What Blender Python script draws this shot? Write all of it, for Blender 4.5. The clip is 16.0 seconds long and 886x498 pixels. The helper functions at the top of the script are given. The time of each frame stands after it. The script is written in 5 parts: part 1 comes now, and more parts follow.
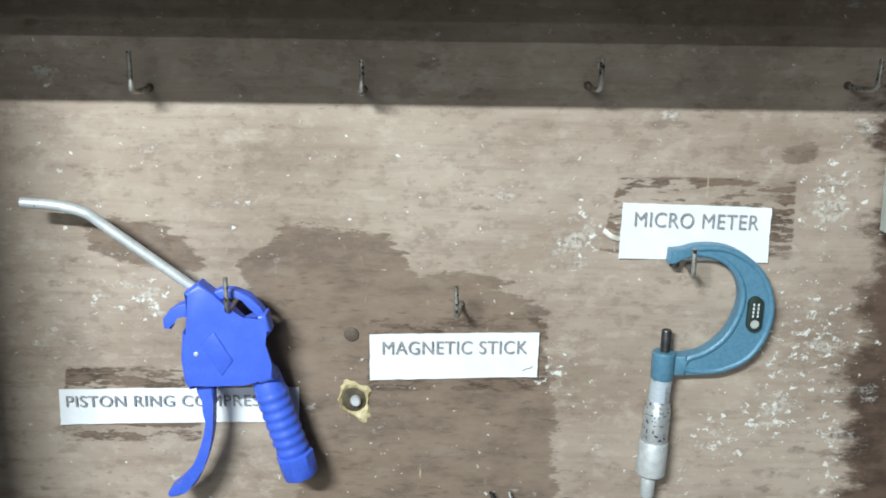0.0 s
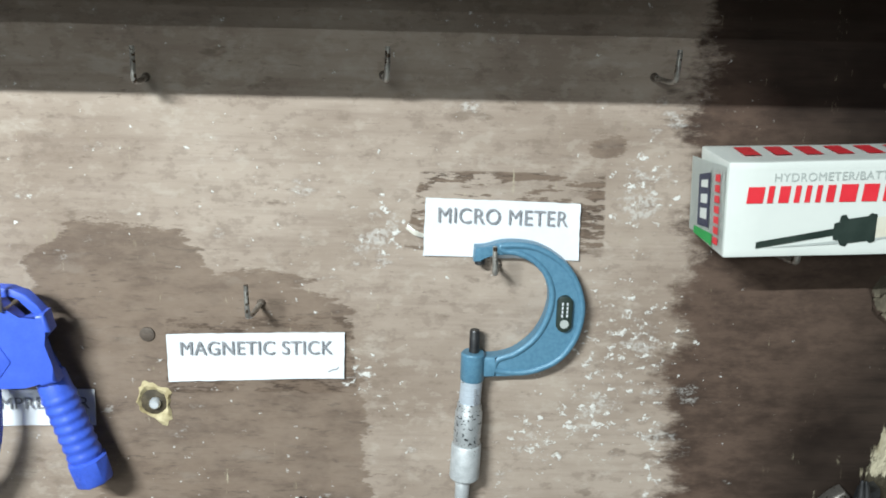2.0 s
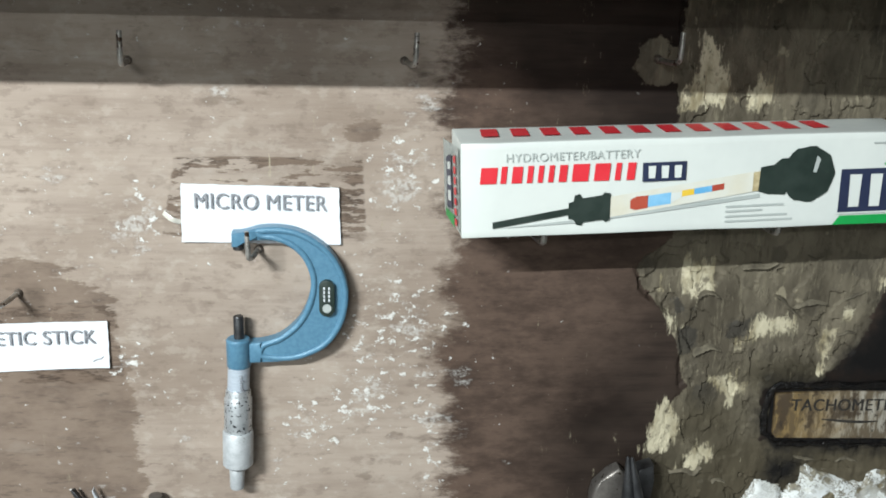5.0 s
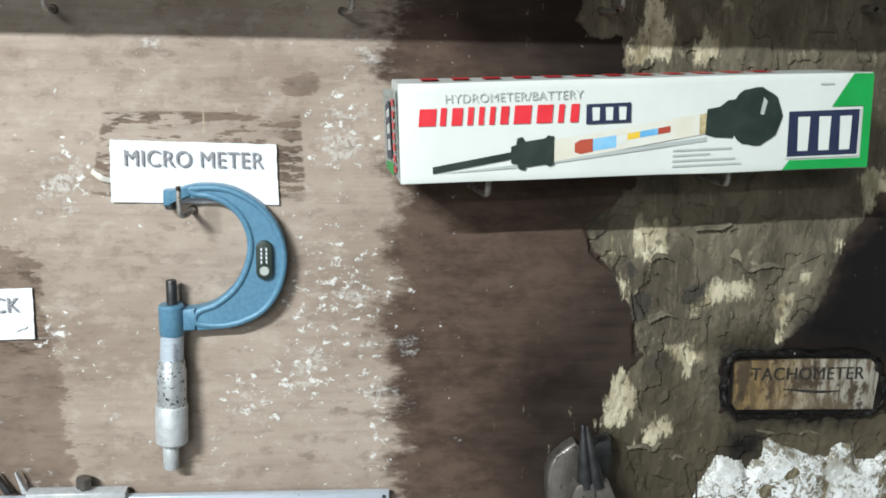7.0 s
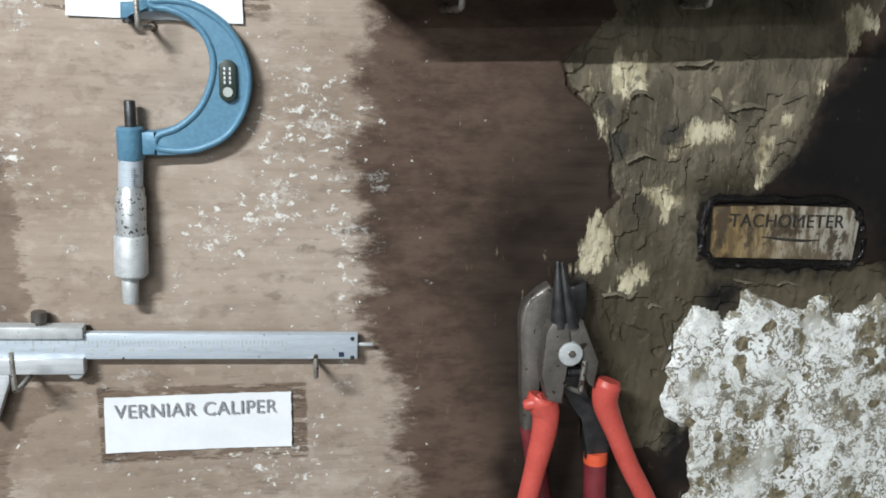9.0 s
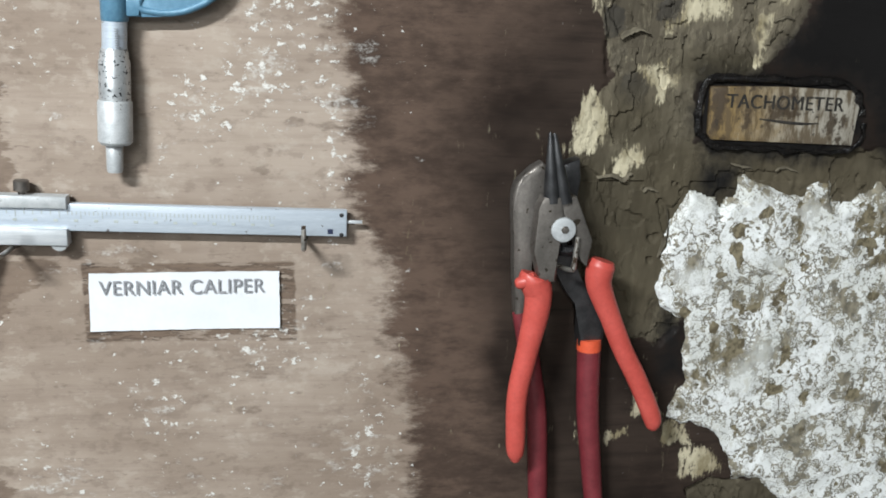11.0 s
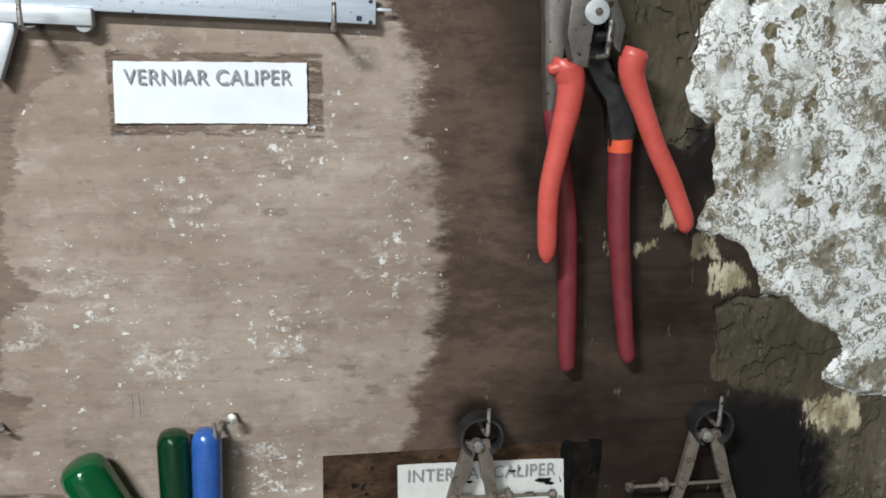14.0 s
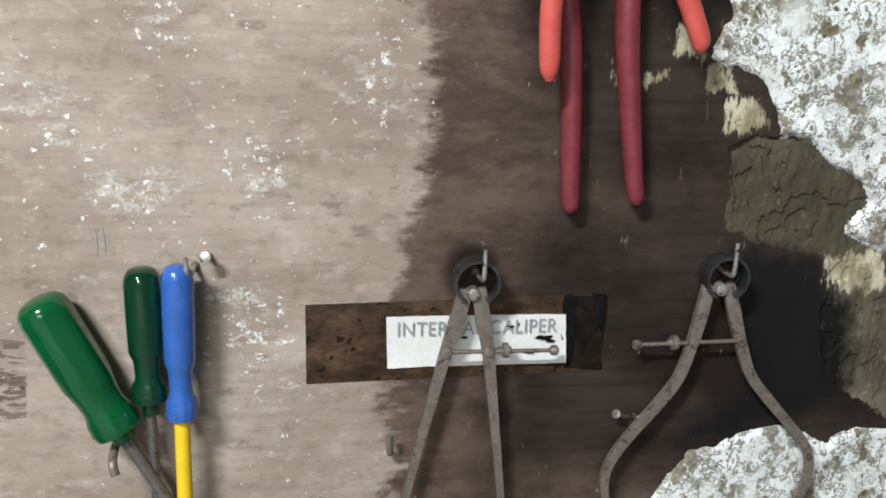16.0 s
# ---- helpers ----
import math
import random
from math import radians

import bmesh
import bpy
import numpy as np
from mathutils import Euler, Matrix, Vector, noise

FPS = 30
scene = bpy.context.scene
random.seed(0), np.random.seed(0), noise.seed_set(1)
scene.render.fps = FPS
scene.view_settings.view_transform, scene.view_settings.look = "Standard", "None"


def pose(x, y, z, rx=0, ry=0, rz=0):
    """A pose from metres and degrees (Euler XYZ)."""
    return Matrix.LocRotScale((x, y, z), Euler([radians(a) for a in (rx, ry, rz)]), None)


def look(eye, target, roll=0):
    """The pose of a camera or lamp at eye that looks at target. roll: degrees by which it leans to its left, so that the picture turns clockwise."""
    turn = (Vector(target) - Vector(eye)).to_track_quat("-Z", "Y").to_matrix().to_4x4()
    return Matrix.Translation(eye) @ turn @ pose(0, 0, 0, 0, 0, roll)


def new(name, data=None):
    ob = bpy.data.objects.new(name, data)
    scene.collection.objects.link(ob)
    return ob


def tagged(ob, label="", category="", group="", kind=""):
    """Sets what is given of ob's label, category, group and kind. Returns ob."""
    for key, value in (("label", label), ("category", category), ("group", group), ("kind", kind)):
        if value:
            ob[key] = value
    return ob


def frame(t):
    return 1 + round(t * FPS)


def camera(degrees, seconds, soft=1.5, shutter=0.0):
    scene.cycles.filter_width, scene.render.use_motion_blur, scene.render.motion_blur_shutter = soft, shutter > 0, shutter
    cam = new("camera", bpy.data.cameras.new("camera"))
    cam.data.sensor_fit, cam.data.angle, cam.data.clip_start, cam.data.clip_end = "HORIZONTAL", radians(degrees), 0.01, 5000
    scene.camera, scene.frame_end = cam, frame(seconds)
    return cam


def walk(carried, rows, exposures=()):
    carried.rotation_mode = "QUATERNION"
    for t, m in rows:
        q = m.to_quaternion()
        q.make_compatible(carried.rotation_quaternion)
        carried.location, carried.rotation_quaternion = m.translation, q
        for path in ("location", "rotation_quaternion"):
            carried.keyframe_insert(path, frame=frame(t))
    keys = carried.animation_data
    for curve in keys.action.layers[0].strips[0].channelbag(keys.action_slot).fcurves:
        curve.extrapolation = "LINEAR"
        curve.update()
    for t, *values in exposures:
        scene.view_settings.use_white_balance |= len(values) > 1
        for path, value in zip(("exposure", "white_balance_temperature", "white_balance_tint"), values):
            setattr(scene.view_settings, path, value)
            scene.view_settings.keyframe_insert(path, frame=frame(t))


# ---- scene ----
cam = camera(50.7, 16.0, 1.8)
PATH = [
    (0, (0.0, 0.03, 1.539), (0.035, 1.96, 1.016), 0.9),
    (0.5, (0.02, 0.039, 1.541), (0.073, 1.965, 1.003), 1.0),
    (1, (0.042, 0.042, 1.541), (0.106, 1.966, 0.998), 1.2),
    (1.5, (0.062, 0.045, 1.545), (0.158, 1.961, 0.981), 1.4),
    (2, (0.095, 0.05, 1.541), (0.183, 1.97, 0.989), 1.5),
    (2.5, (0.12, 0.056, 1.544), (0.225, 1.97, 0.972), 1.6),
    (3, (0.14, 0.053, 1.548), (0.257, 1.962, 0.965), 1.5),
    (3.5, (0.156, 0.042, 1.547), (0.29, 1.954, 0.975), 1.5),
    (4, (0.166, 0.038, 1.546), (0.323, 1.947, 0.969), 1.5),
    (4.5, (0.183, 0.04, 1.544), (0.357, 1.947, 0.968), 1.5),
    (7, (0.215, 0.044, 1.481), (0.459, 1.982, 1.052), 1.0),
    (7.5, (0.215, 0.046, 1.46), (0.476, 1.976, 1.008), 1.1),
    (8, (0.216, 0.04, 1.435), (0.487, 1.971, 0.988), 1.2),
    (8.5, (0.22, 0.043, 1.421), (0.502, 1.967, 0.953), 1.5),
    (9, (0.219, 0.044, 1.407), (0.513, 1.96, 0.915), 1.8),
    (9.5, (0.221, 0.037, 1.389), (0.513, 1.951, 0.888), 1.9),
    (10, (0.226, 0.037, 1.369), (0.516, 1.951, 0.865), 2.0),
    (12.5, (0.225, 0.033, 1.314), (0.516, 1.941, 0.789), 1.8),
    (13, (0.218, 0.021, 1.292), (0.513, 1.928, 0.763), 1.6),
    (13.5, (0.212, 0.012, 1.265), (0.504, 1.92, 0.744), 1.6),
    (14, (0.205, 0.02, 1.24), (0.514, 1.924, 0.712), 1.7),
    (14.5, (0.207, 0.019, 1.233), (0.508, 1.925, 0.708), 1.6),
    (15, (0.201, 0.025, 1.214), (0.513, 1.924, 0.669), 1.8),
    (15.5, (0.209, 0.037, 1.186), (0.522, 1.935, 0.638), 1.9),
    (16, (0.214, 0.039, 1.148), (0.525, 1.933, 0.586), 1.9),
]
walk(cam, [(t, look(eye, target, roll)) for t, eye, target, roll in PATH],
     [(0.0, -0.12, 6240, 2), (0.5, -0.03, 6240, 2), (2.0, -0.04, 6260, 3), (4.5, 0.01, 6320, 5), (7.0, 0.06, 6370, 6), (9.0, -0.05, 6430, 8), (10.0, 0.06, 6430, 8), (12.5, 0.08, 6420, 8), (13.5, 0.12, 6400, 7), (14.5, -0.15, 6470, 8), (15.3, -0.08, 6450, 8), (16.0, 0.38, 6380, 8)])

# ---- world and light: three fluorescent tubes under the workshop ceiling ----
BY = 0.53          # front face of the tool board
world = bpy.data.worlds.new("world")
world.use_nodes = True
world.node_tree.nodes["Background"].inputs["Color"].default_value = (0.9, 0.95, 1.0, 1)
world.node_tree.nodes["Background"].inputs["Strength"].default_value = 0.02
scene.world = world


def tube_lamp(x, y, z, watts, tip=0.0, length=1.2):
    data = bpy.data.lights.new("tube_lamp", "AREA")
    data.shape, data.size, data.size_y, data.energy = "RECTANGLE", length, 0.014, watts
    data.color = (0.965, 1.0, 1.0)
    lamp = new("tube_lamp", data)
    lamp.matrix_world = pose(x, y, z, tip)
    return lamp


tube_lamp(-0.5, BY - 1.1, 2.078, 38, 59, 0.4)
tube_lamp(-0.9, BY - 4.0, 2.74, 105)
tube_lamp(-0.4, BY - 5.2, 2.75, 65)


# ---- node helpers ----
def mat_new(name):
    m = bpy.data.materials.new(name)
    m.use_nodes = True
    t = m.node_tree
    return m, t, t.nodes["Principled BSDF"]


def nd(t, kind, ins=None, operation="", mix="", ease="", field=""):
    n = t.nodes.new("ShaderNode" + kind)
    if operation:
        n.operation = operation
    if mix:
        n.data_type, n.blend_type = "RGBA", mix
    if ease:
        n.interpolation_type = ease
    if field:
        n.attribute_name = field
    for k, v in (ins or {}).items():
        s = n.inputs[k]
        if isinstance(v, bpy.types.NodeSocket):
            t.links.new(v, s)
        else:
            s.default_value = v
    return n


def rgb(c):
    return (*c, 1.0)


def coords(t, scale=(1, 1, 1)):
    c = nd(t, "TexCoord").outputs["Object"]
    return nd(t, "Mapping", {"Vector": c, "Scale": scale}).outputs["Vector"]


def noise_at(t, scale, stretch=(1, 1, 1), detail=4, rough=0.6):
    return nd(t, "TexNoise", {"Vector": coords(t, stretch), "Scale": scale, "Detail": detail, "Roughness": rough}).outputs["Fac"]


def step(t, value, lo, hi, a=0.0, b=1.0):
    return nd(t, "MapRange", {"Value": value, "From Min": lo, "From Max": hi, "To Min": a, "To Max": b},
              ease="SMOOTHSTEP").outputs["Result"]


def maths(t, op, a, b=0.0, c=0.0):
    return nd(t, "Math", {0: a, 1: b, 2: c}, operation=op).outputs[0]


def blend(t, fac, a, b, mode="MIX"):
    n = nd(t, "Mix", {"Factor": fac}, mix=mode)
    for key, v in ((6, a), (7, b)):
        if isinstance(v, bpy.types.NodeSocket):
            t.links.new(v, n.inputs[key])
        else:
            n.inputs[key].default_value = rgb(v)
    return n.outputs[2]


def bumped(t, p, height, strength, dist=0.001):
    n = nd(t, "Bump", {"Height": height, "Strength": strength, "Distance": dist})
    t.links.new(n.outputs["Normal"], p.inputs["Normal"])


def surface(name, c1, c2, rough=0.5, metal=0.0, scale=150, stretch=(1, 1, 1), bump=0.15, speck=None, speck_at=0.66, speck_scale=400, coat=0.0, mottle=0.25, spec=0.5):
    """Two-tone surface with grain, a finer mottling, optional specks and a light relief."""
    m, t, p = mat_new(name)
    a = noise_at(t, scale, stretch)
    b = noise_at(t, scale * 6, stretch, 3)
    col = blend(t, step(t, a, 0.3, 0.7), c1, c2)
    col = blend(t, step(t, b, 0.35, 0.75, 0.0, mottle), col, tuple(v * 0.6 for v in c1))
    if speck:
        s = noise_at(t, speck_scale, (1, 1, 1), 2)
        col = blend(t, step(t, s, speck_at, speck_at + 0.03), col, speck)
    t.links.new(col, p.inputs["Base Color"])
    t.links.new(step(t, b, 0.2, 0.8, max(0.02, rough - 0.1), min(1, rough + 0.12)), p.inputs["Roughness"])
    p.inputs["Metallic"].default_value = metal
    p.inputs["Coat Weight"].default_value = coat
    p.inputs["Specular IOR Level"].default_value = spec
    bumped(t, p, b, bump, 0.0006)
    return m


def attr(t, name):
    return nd(t, "Attribute", field=name).outputs["Fac"]


# ---- materials ----
def board_material():
    m, t, p = mat_new("worn_plywood")
    grain = noise_at(t, 1.0, (14, 1, 190), 6, 0.65)
    fine = noise_at(t, 1.0, (70, 1, 900), 4, 0.7)
    cloud = noise_at(t, 9.0, (1, 1, 1.6), 4)
    blot = noise_at(t, 45.0, (0.7, 1, 1.5), 5)
    rag = noise_at(t, 1.0, (45, 1, 160), 5, 0.7)          # ragged edges along the grain
    rag2 = noise_at(t, 110.0, (1, 1, 1), 5, 0.65)         # torn edges
    chipn = noise_at(t, 185.0, (0.8, 1, 1.05), 5, 0.62)
    speckn = noise_at(t, 185.0, (1, 1, 0.9), 3, 0.45)
    chipn2 = noise_at(t, 520.0, (1, 1, 1), 2, 0.5)

    def edge(name, rg, k, w=0.05):
        v = maths(t, "ADD", attr(t, name), maths(t, "MULTIPLY", maths(t, "SUBTRACT", rg, 0.5), k))
        return step(t, v, 0.5 - w, 0.5 + w)

    dash = noise_at(t, 1.0, (90, 1, 420), 4, 0.6)
    smear = noise_at(t, 1.0, (28, 1, 60), 6, 0.7)
    base = blend(t, step(t, cloud, 0.3, 0.7), (0.250, 0.196, 0.158), (0.368, 0.304, 0.256))
    base = blend(t, step(t, grain, 0.42, 0.72, 0, 0.38), base, (0.185, 0.138, 0.112))
    base = blend(t, step(t, smear, 0.53, 0.70, 0, 0.45), base, (0.168, 0.125, 0.10))
    base = blend(t, step(t, smear, 0.44, 0.30, 0, 0.5), base, (0.43, 0.375, 0.325))
    base = blend(t, step(t, blot, 0.62, 0.70, 0, 0.55), base, (0.135, 0.10, 0.078))
    base = blend(t, step(t, dash, 0.64, 0.74, 0, 0.5), base, (0.125, 0.09, 0.07))
    mott = noise_at(t, 1.0, (95, 1, 150), 5, 0.6)
    base = blend(t, step(t, mott, 0.54, 0.66, 0, 0.34), base, (0.15, 0.112, 0.09))
    base = blend(t, step(t, mott, 0.45, 0.34, 0, 0.3), base, (0.44, 0.385, 0.33))
    base = blend(t, step(t, fine, 0.62, 0.78, 0, 0.3), base, (0.12, 0.088, 0.07))
    stain = blend(t, step(t, smear, 0.4, 0.65), (0.184, 0.136, 0.105), (0.122, 0.087, 0.067))
    stain = blend(t, step(t, dash, 0.55, 0.7, 0, 0.5), stain, (0.062, 0.045, 0.036))
    stain = blend(t, step(t, blot, 0.42, 0.3, 0, 0.4), stain, (0.23, 0.19, 0.16))
    base = blend(t, maths(t, "MULTIPLY", edge("stain", maths(t, "ADD", maths(t, "MULTIPLY", rag, 0.6), maths(t, "MULTIPLY", smear, 0.4)), 2.2, 0.07), 0.85), base, stain)
    hatch = noise_at(t, 1.0, (60, 1, 330), 4, 0.62)
    old = blend(t, step(t, hatch, 0.4, 0.62), (0.030, 0.019, 0.014), (0.15, 0.108, 0.082))
    base = blend(t, maths(t, "MULTIPLY", edge("residue", rag, 0.16, 0.04), step(t, maths(t, "ADD", hatch, maths(t, "MULTIPLY", smear, 0.7)), 0.80, 0.88, 0.10, 0.95)), base, old)
    # dark varnish: a brown margin that goes over into near black
    ragged = maths(t, "ADD", maths(t, "MULTIPLY", noise_at(t, 1.0, (20, 1, 44), 8, 0.74), 0.78), maths(t, "MULTIPLY", rag, 0.22))
    margin = blend(t, step(t, smear, 0.38, 0.66), (0.108, 0.074, 0.058), (0.058, 0.040, 0.032))
    margin = blend(t, step(t, dash, 0.58, 0.75, 0, 0.4), margin, (0.030, 0.022, 0.019))
    margin = blend(t, step(t, fine, 0.66, 0.80, 0, 0.4), margin, (0.13, 0.105, 0.09))
    deep = blend(t, step(t, cloud, 0.35, 0.65), (0.017, 0.0122, 0.0102), (0.040, 0.029, 0.0235))
    deep = blend(t, step(t, grain, 0.42, 0.70, 0, 0.5), deep, (0.012, 0.0095, 0.0085))
    # darker varnish tone, with some lens falloff painted into it
    varnish_shade_v = maths(t, "ADD", attr(t, "varnish_shade"), maths(t, "MULTIPLY", maths(t, "SUBTRACT", ragged, 0.5), 0.7))
    dark = blend(t, step(t, varnish_shade_v, 0.1, 0.8), margin, deep)
    dk = edge("dark", ragged, 2.0, 0.16)
    base = blend(t, dk, base, dark)
    # white paint chips
    dens = attr(t, "chips")
    thr = maths(t, "SUBTRACT", 0.735, maths(t, "MULTIPLY", dens, 0.20))
    chip = step(t, maths(t, "SUBTRACT", chipn, thr), 0.0, 0.05)
    chip = maths(t, "MULTIPLY", chip, step(t, chipn2, 0.36, 0.55, 0.15, 1.0))
    fleck = step(t, maths(t, "ADD", speckn, maths(t, "MULTIPLY", dens, 0.06)), 0.752, 0.78)
    chip = maths(t, "MAXIMUM", chip, maths(t, "MULTIPLY", fleck, maths(t, "SUBTRACT", 1.0, maths(t, "MULTIPLY", dk, 0.85))))
    haze = maths(t, "MULTIPLY", step(t, maths(t, "SUBTRACT", smear, maths(t, "SUBTRACT", 0.72, maths(t, "MULTIPLY", dens, 0.22))), 0.0, 0.08), 0.45)
    chip = maths(t, "MAXIMUM", chip, maths(t, "MULTIPLY", haze, step(t, chipn2, 0.3, 0.6)))
    base = blend(t, maths(t, "MULTIPLY", chip, 0.85), base, (0.68, 0.67, 0.65))
    # torn layers
    torn = blend(t, step(t, noise_at(t, 26.0, (1.3, 1, 0.7), 5), 0.36, 0.62), (0.078, 0.066, 0.049), (0.150, 0.129, 0.095))
    streak = noise_at(t, 1.0, (260, 1, 40), 5, 0.7)
    torn = blend(t, step(t, streak, 0.54, 0.74, 0, 0.45), torn, (0.040, 0.033, 0.025))
    torn = blend(t, step(t, streak, 0.44, 0.30, 0, 0.5), torn, (0.25, 0.22, 0.155))
    scuff = noise_at(t, 140.0, (1, 1, 0.7), 5, 0.7)
    torn = blend(t, step(t, scuff, 0.55, 0.68, 0, 0.4), torn, (0.055, 0.047, 0.036))
    pale = maths(t, "MULTIPLY", step(t, noise_at(t, 60.0, (1, 1, 0.8), 5), 0.63, 0.68), 0.6)
    torn = blend(t, pale, torn, (0.32, 0.28, 0.20))
    flake = step(t, noise_at(t, 34.0, (1.2, 1, 0.8), 5, 0.6), 0.49, 0.54)
    torn = blend(t, maths(t, "MULTIPLY", flake, 0.16), torn, (0.055, 0.047, 0.036))
    spot = step(t, noise_at(t, 38.0, (1.1, 1, 0.9), 4, 0.5), 0.60, 0.635)
    torn = blend(t, maths(t, "MULTIPLY", spot, 0.3), torn, (0.030, 0.027, 0.024))
    torn = blend(t, maths(t, "MULTIPLY", edge("char", scuff, 2.2, 0.12), 0.8), torn, (0.045, 0.041, 0.036))
    olive_tone = blend(t, step(t, cloud, 0.35, 0.65), (0.040, 0.034, 0.023), (0.072, 0.060, 0.040))
    torn = blend(t, maths(t, "MULTIPLY", attr(t, "olive_dark"), 0.8), torn, olive_tone)
    ppeel = edge("peel", rag2, 0.7, 0.03)
    base = blend(t, ppeel, base, torn)
    black = edge("black", rag2, 0.8, 0.32)
    base = blend(t, black, base, blend(t, cloud, (0.006, 0.0058, 0.006), (0.017, 0.016, 0.016)))
    cream = blend(t, step(t, noise_at(t, 80.0, (1, 1, 0.5), 4), 0.35, 0.65), (0.22, 0.185, 0.115), (0.50, 0.45, 0.33))
    creamy = edge("cream", maths(t, "ADD", maths(t, "MULTIPLY", scuff, 0.45), maths(t, "MULTIPLY", streak, 0.55)), 3.4, 0.14)
    creamy = maths(t, "MULTIPLY", creamy, step(t, scuff, 0.66, 0.56, 0.25, 1.0))
    base = blend(t, creamy, base, cream)
    t.links.new(base, p.inputs["Base Color"])
    rough = maths(t, "SUBTRACT", step(t, fine, 0.3, 0.7, 0.6, 0.8), maths(t, "MULTIPLY", dk, 0.08))
    t.links.new(rough, p.inputs["Roughness"])
    gloss = maths(t, "SUBTRACT", 0.2, maths(t, "MULTIPLY", maths(t, "MAXIMUM", maths(t, "MULTIPLY", dk, 0.15), maths(t, "MULTIPLY", black, 0.18)), 1.0))
    t.links.new(gloss, p.inputs["Specular IOR Level"])
    h = maths(t, "ADD", maths(t, "MULTIPLY", grain, -0.35), maths(t, "MULTIPLY", chip, 0.5))
    h = maths(t, "ADD", h, maths(t, "MULTIPLY", maths(t, "MULTIPLY", ppeel, maths(t, "ADD", rag2, maths(t, "MULTIPLY", flake, -1.0))), 1.0))
    h = maths(t, "ADD", h, maths(t, "MULTIPLY", fine, -0.2))
    bumped(t, p, h, 0.5, 0.0010)
    return m


def plaster_material():
    m, t, p = mat_new("flaking_white_paint")
    n1 = noise_at(t, 105.0, (1, 1, 0.9), 5, 0.62)
    n2 = noise_at(t, 190.0, (1, 1, 1), 4, 0.6)
    n3 = noise_at(t, 30.0, (1, 1, 1), 5, 0.6)
    n4 = noise_at(t, 300.0, (1, 1, 0.8), 3, 0.6)
    bare = maths(t, "SUBTRACT", 1.0, maths(t, "MULTIPLY", attr(t, "flat"), 0.65))
    squig = step(t, maths(t, "ABSOLUTE", maths(t, "SUBTRACT", n1, 0.52)), 0.012, 0.035, 1.0, 0.0)
    squig2 = step(t, maths(t, "ABSOLUTE", maths(t, "SUBTRACT", n2, 0.5)), 0.006, 0.03, 1.0, 0.0)
    worn = maths(t, "ADD", n1, maths(t, "MULTIPLY", maths(t, "SUBTRACT", n3, 0.5), 0.55))
    patchy = step(t, worn, 0.565, 0.60)
    hole = step(t, maths(t, "ADD", attr(t, "low"), maths(t, "MULTIPLY", maths(t, "SUBTRACT", n1, 0.5), 1.5)), 0.66, 0.70)
    white = blend(t, step(t, n3, 0.35, 0.65), (0.76, 0.775, 0.785), (0.60, 0.61, 0.595))
    white = blend(t, step(t, n2, 0.56, 0.66, 0, 0.45), white, (0.40, 0.385, 0.32))
    dirt = blend(t, step(t, n4, 0.35, 0.65), (0.085, 0.070, 0.045), (0.21, 0.18, 0.12))
    fine = maths(t, "MAXIMUM", maths(t, "MULTIPLY", squig, 0.9), maths(t, "MULTIPLY", squig2, step(t, n3, 0.36, 0.60, 0.2, 0.9)))
    fine = maths(t, "MAXIMUM", fine, maths(t, "MULTIPLY", patchy, 0.9))
    fine = maths(t, "MAXIMUM", fine, step(t, n4, 0.69, 0.73, 0, 0.6))
    mask = maths(t, "MAXIMUM", hole, maths(t, "MULTIPLY", fine, bare))
    t.links.new(blend(t, mask, white, dirt), p.inputs["Base Color"])
    p.inputs["Roughness"].default_value = 0.75
    p.inputs["Specular IOR Level"].default_value = 0.25
    bumped(t, p, maths(t, "SUBTRACT", n2, maths(t, "MULTIPLY", mask, 1.2)), 0.4, 0.0012)
    return m


PLY = board_material()
PLASTER = plaster_material()
PAPER = surface("white_paper", (0.71, 0.73, 0.775), (0.66, 0.68, 0.725), 0.6, 0, 60, bump=0.06, mottle=0.05)
SMUDGED = surface("smudged_paper", (0.66, 0.66, 0.65), (0.60, 0.59, 0.56), 0.6, 0, 80, bump=0.1, speck=(0.03, 0.026, 0.022), speck_at=0.68, speck_scale=90)
INK = surface("grey_ink", (0.19, 0.195, 0.215), (0.29, 0.295, 0.315), 0.7, 0, 500, bump=0.0)
BLACK_INK = surface("black_ink", (0.012, 0.011, 0.010), (0.035, 0.03, 0.025), 0.6, 0, 300, bump=0.0)
BLUE_PLASTIC = surface("blue_plastic", (0.048, 0.105, 0.58), (0.06, 0.125, 0.66), 0.38, 0, 90, bump=0.05)
BLUE_HANDLE = surface("blue_clear_plastic", (0.022, 0.085, 0.32), (0.032, 0.108, 0.39), 0.22, 0, 90, bump=0.05, coat=0.4)
YELLOW = surface("yellow_sleeve", (0.72, 0.46, 0.01), (0.80, 0.53, 0.02), 0.4, 0, 100, bump=0.05)
STEEL = surface("brushed_steel", (0.50, 0.53, 0.57), (0.62, 0.64, 0.67), 0.4, 0.35, 160, (0.3, 1, 4), bump=0.1)
CHROME = surface("satin_chrome", (0.46, 0.52, 0.60), (0.56, 0.62, 0.70), 0.4, 0.3, 120, (0.3, 1, 3), bump=0.06, speck=(0.10, 0.09, 0.085), speck_at=0.70, speck_scale=330)
SPECKED = surface("pitted_chrome", (0.44, 0.46, 0.48), (0.56, 0.58, 0.60), 0.4, 0.6, 120, bump=0.2, speck=(0.025, 0.025, 0.03), speck_at=0.60, speck_scale=620)
ALU = surface("matt_aluminium", (0.42, 0.44, 0.46), (0.54, 0.56, 0.58), 0.5, 0.3, 200, bump=0.15, speck=(0.25, 0.25, 0.25), speck_at=0.68)
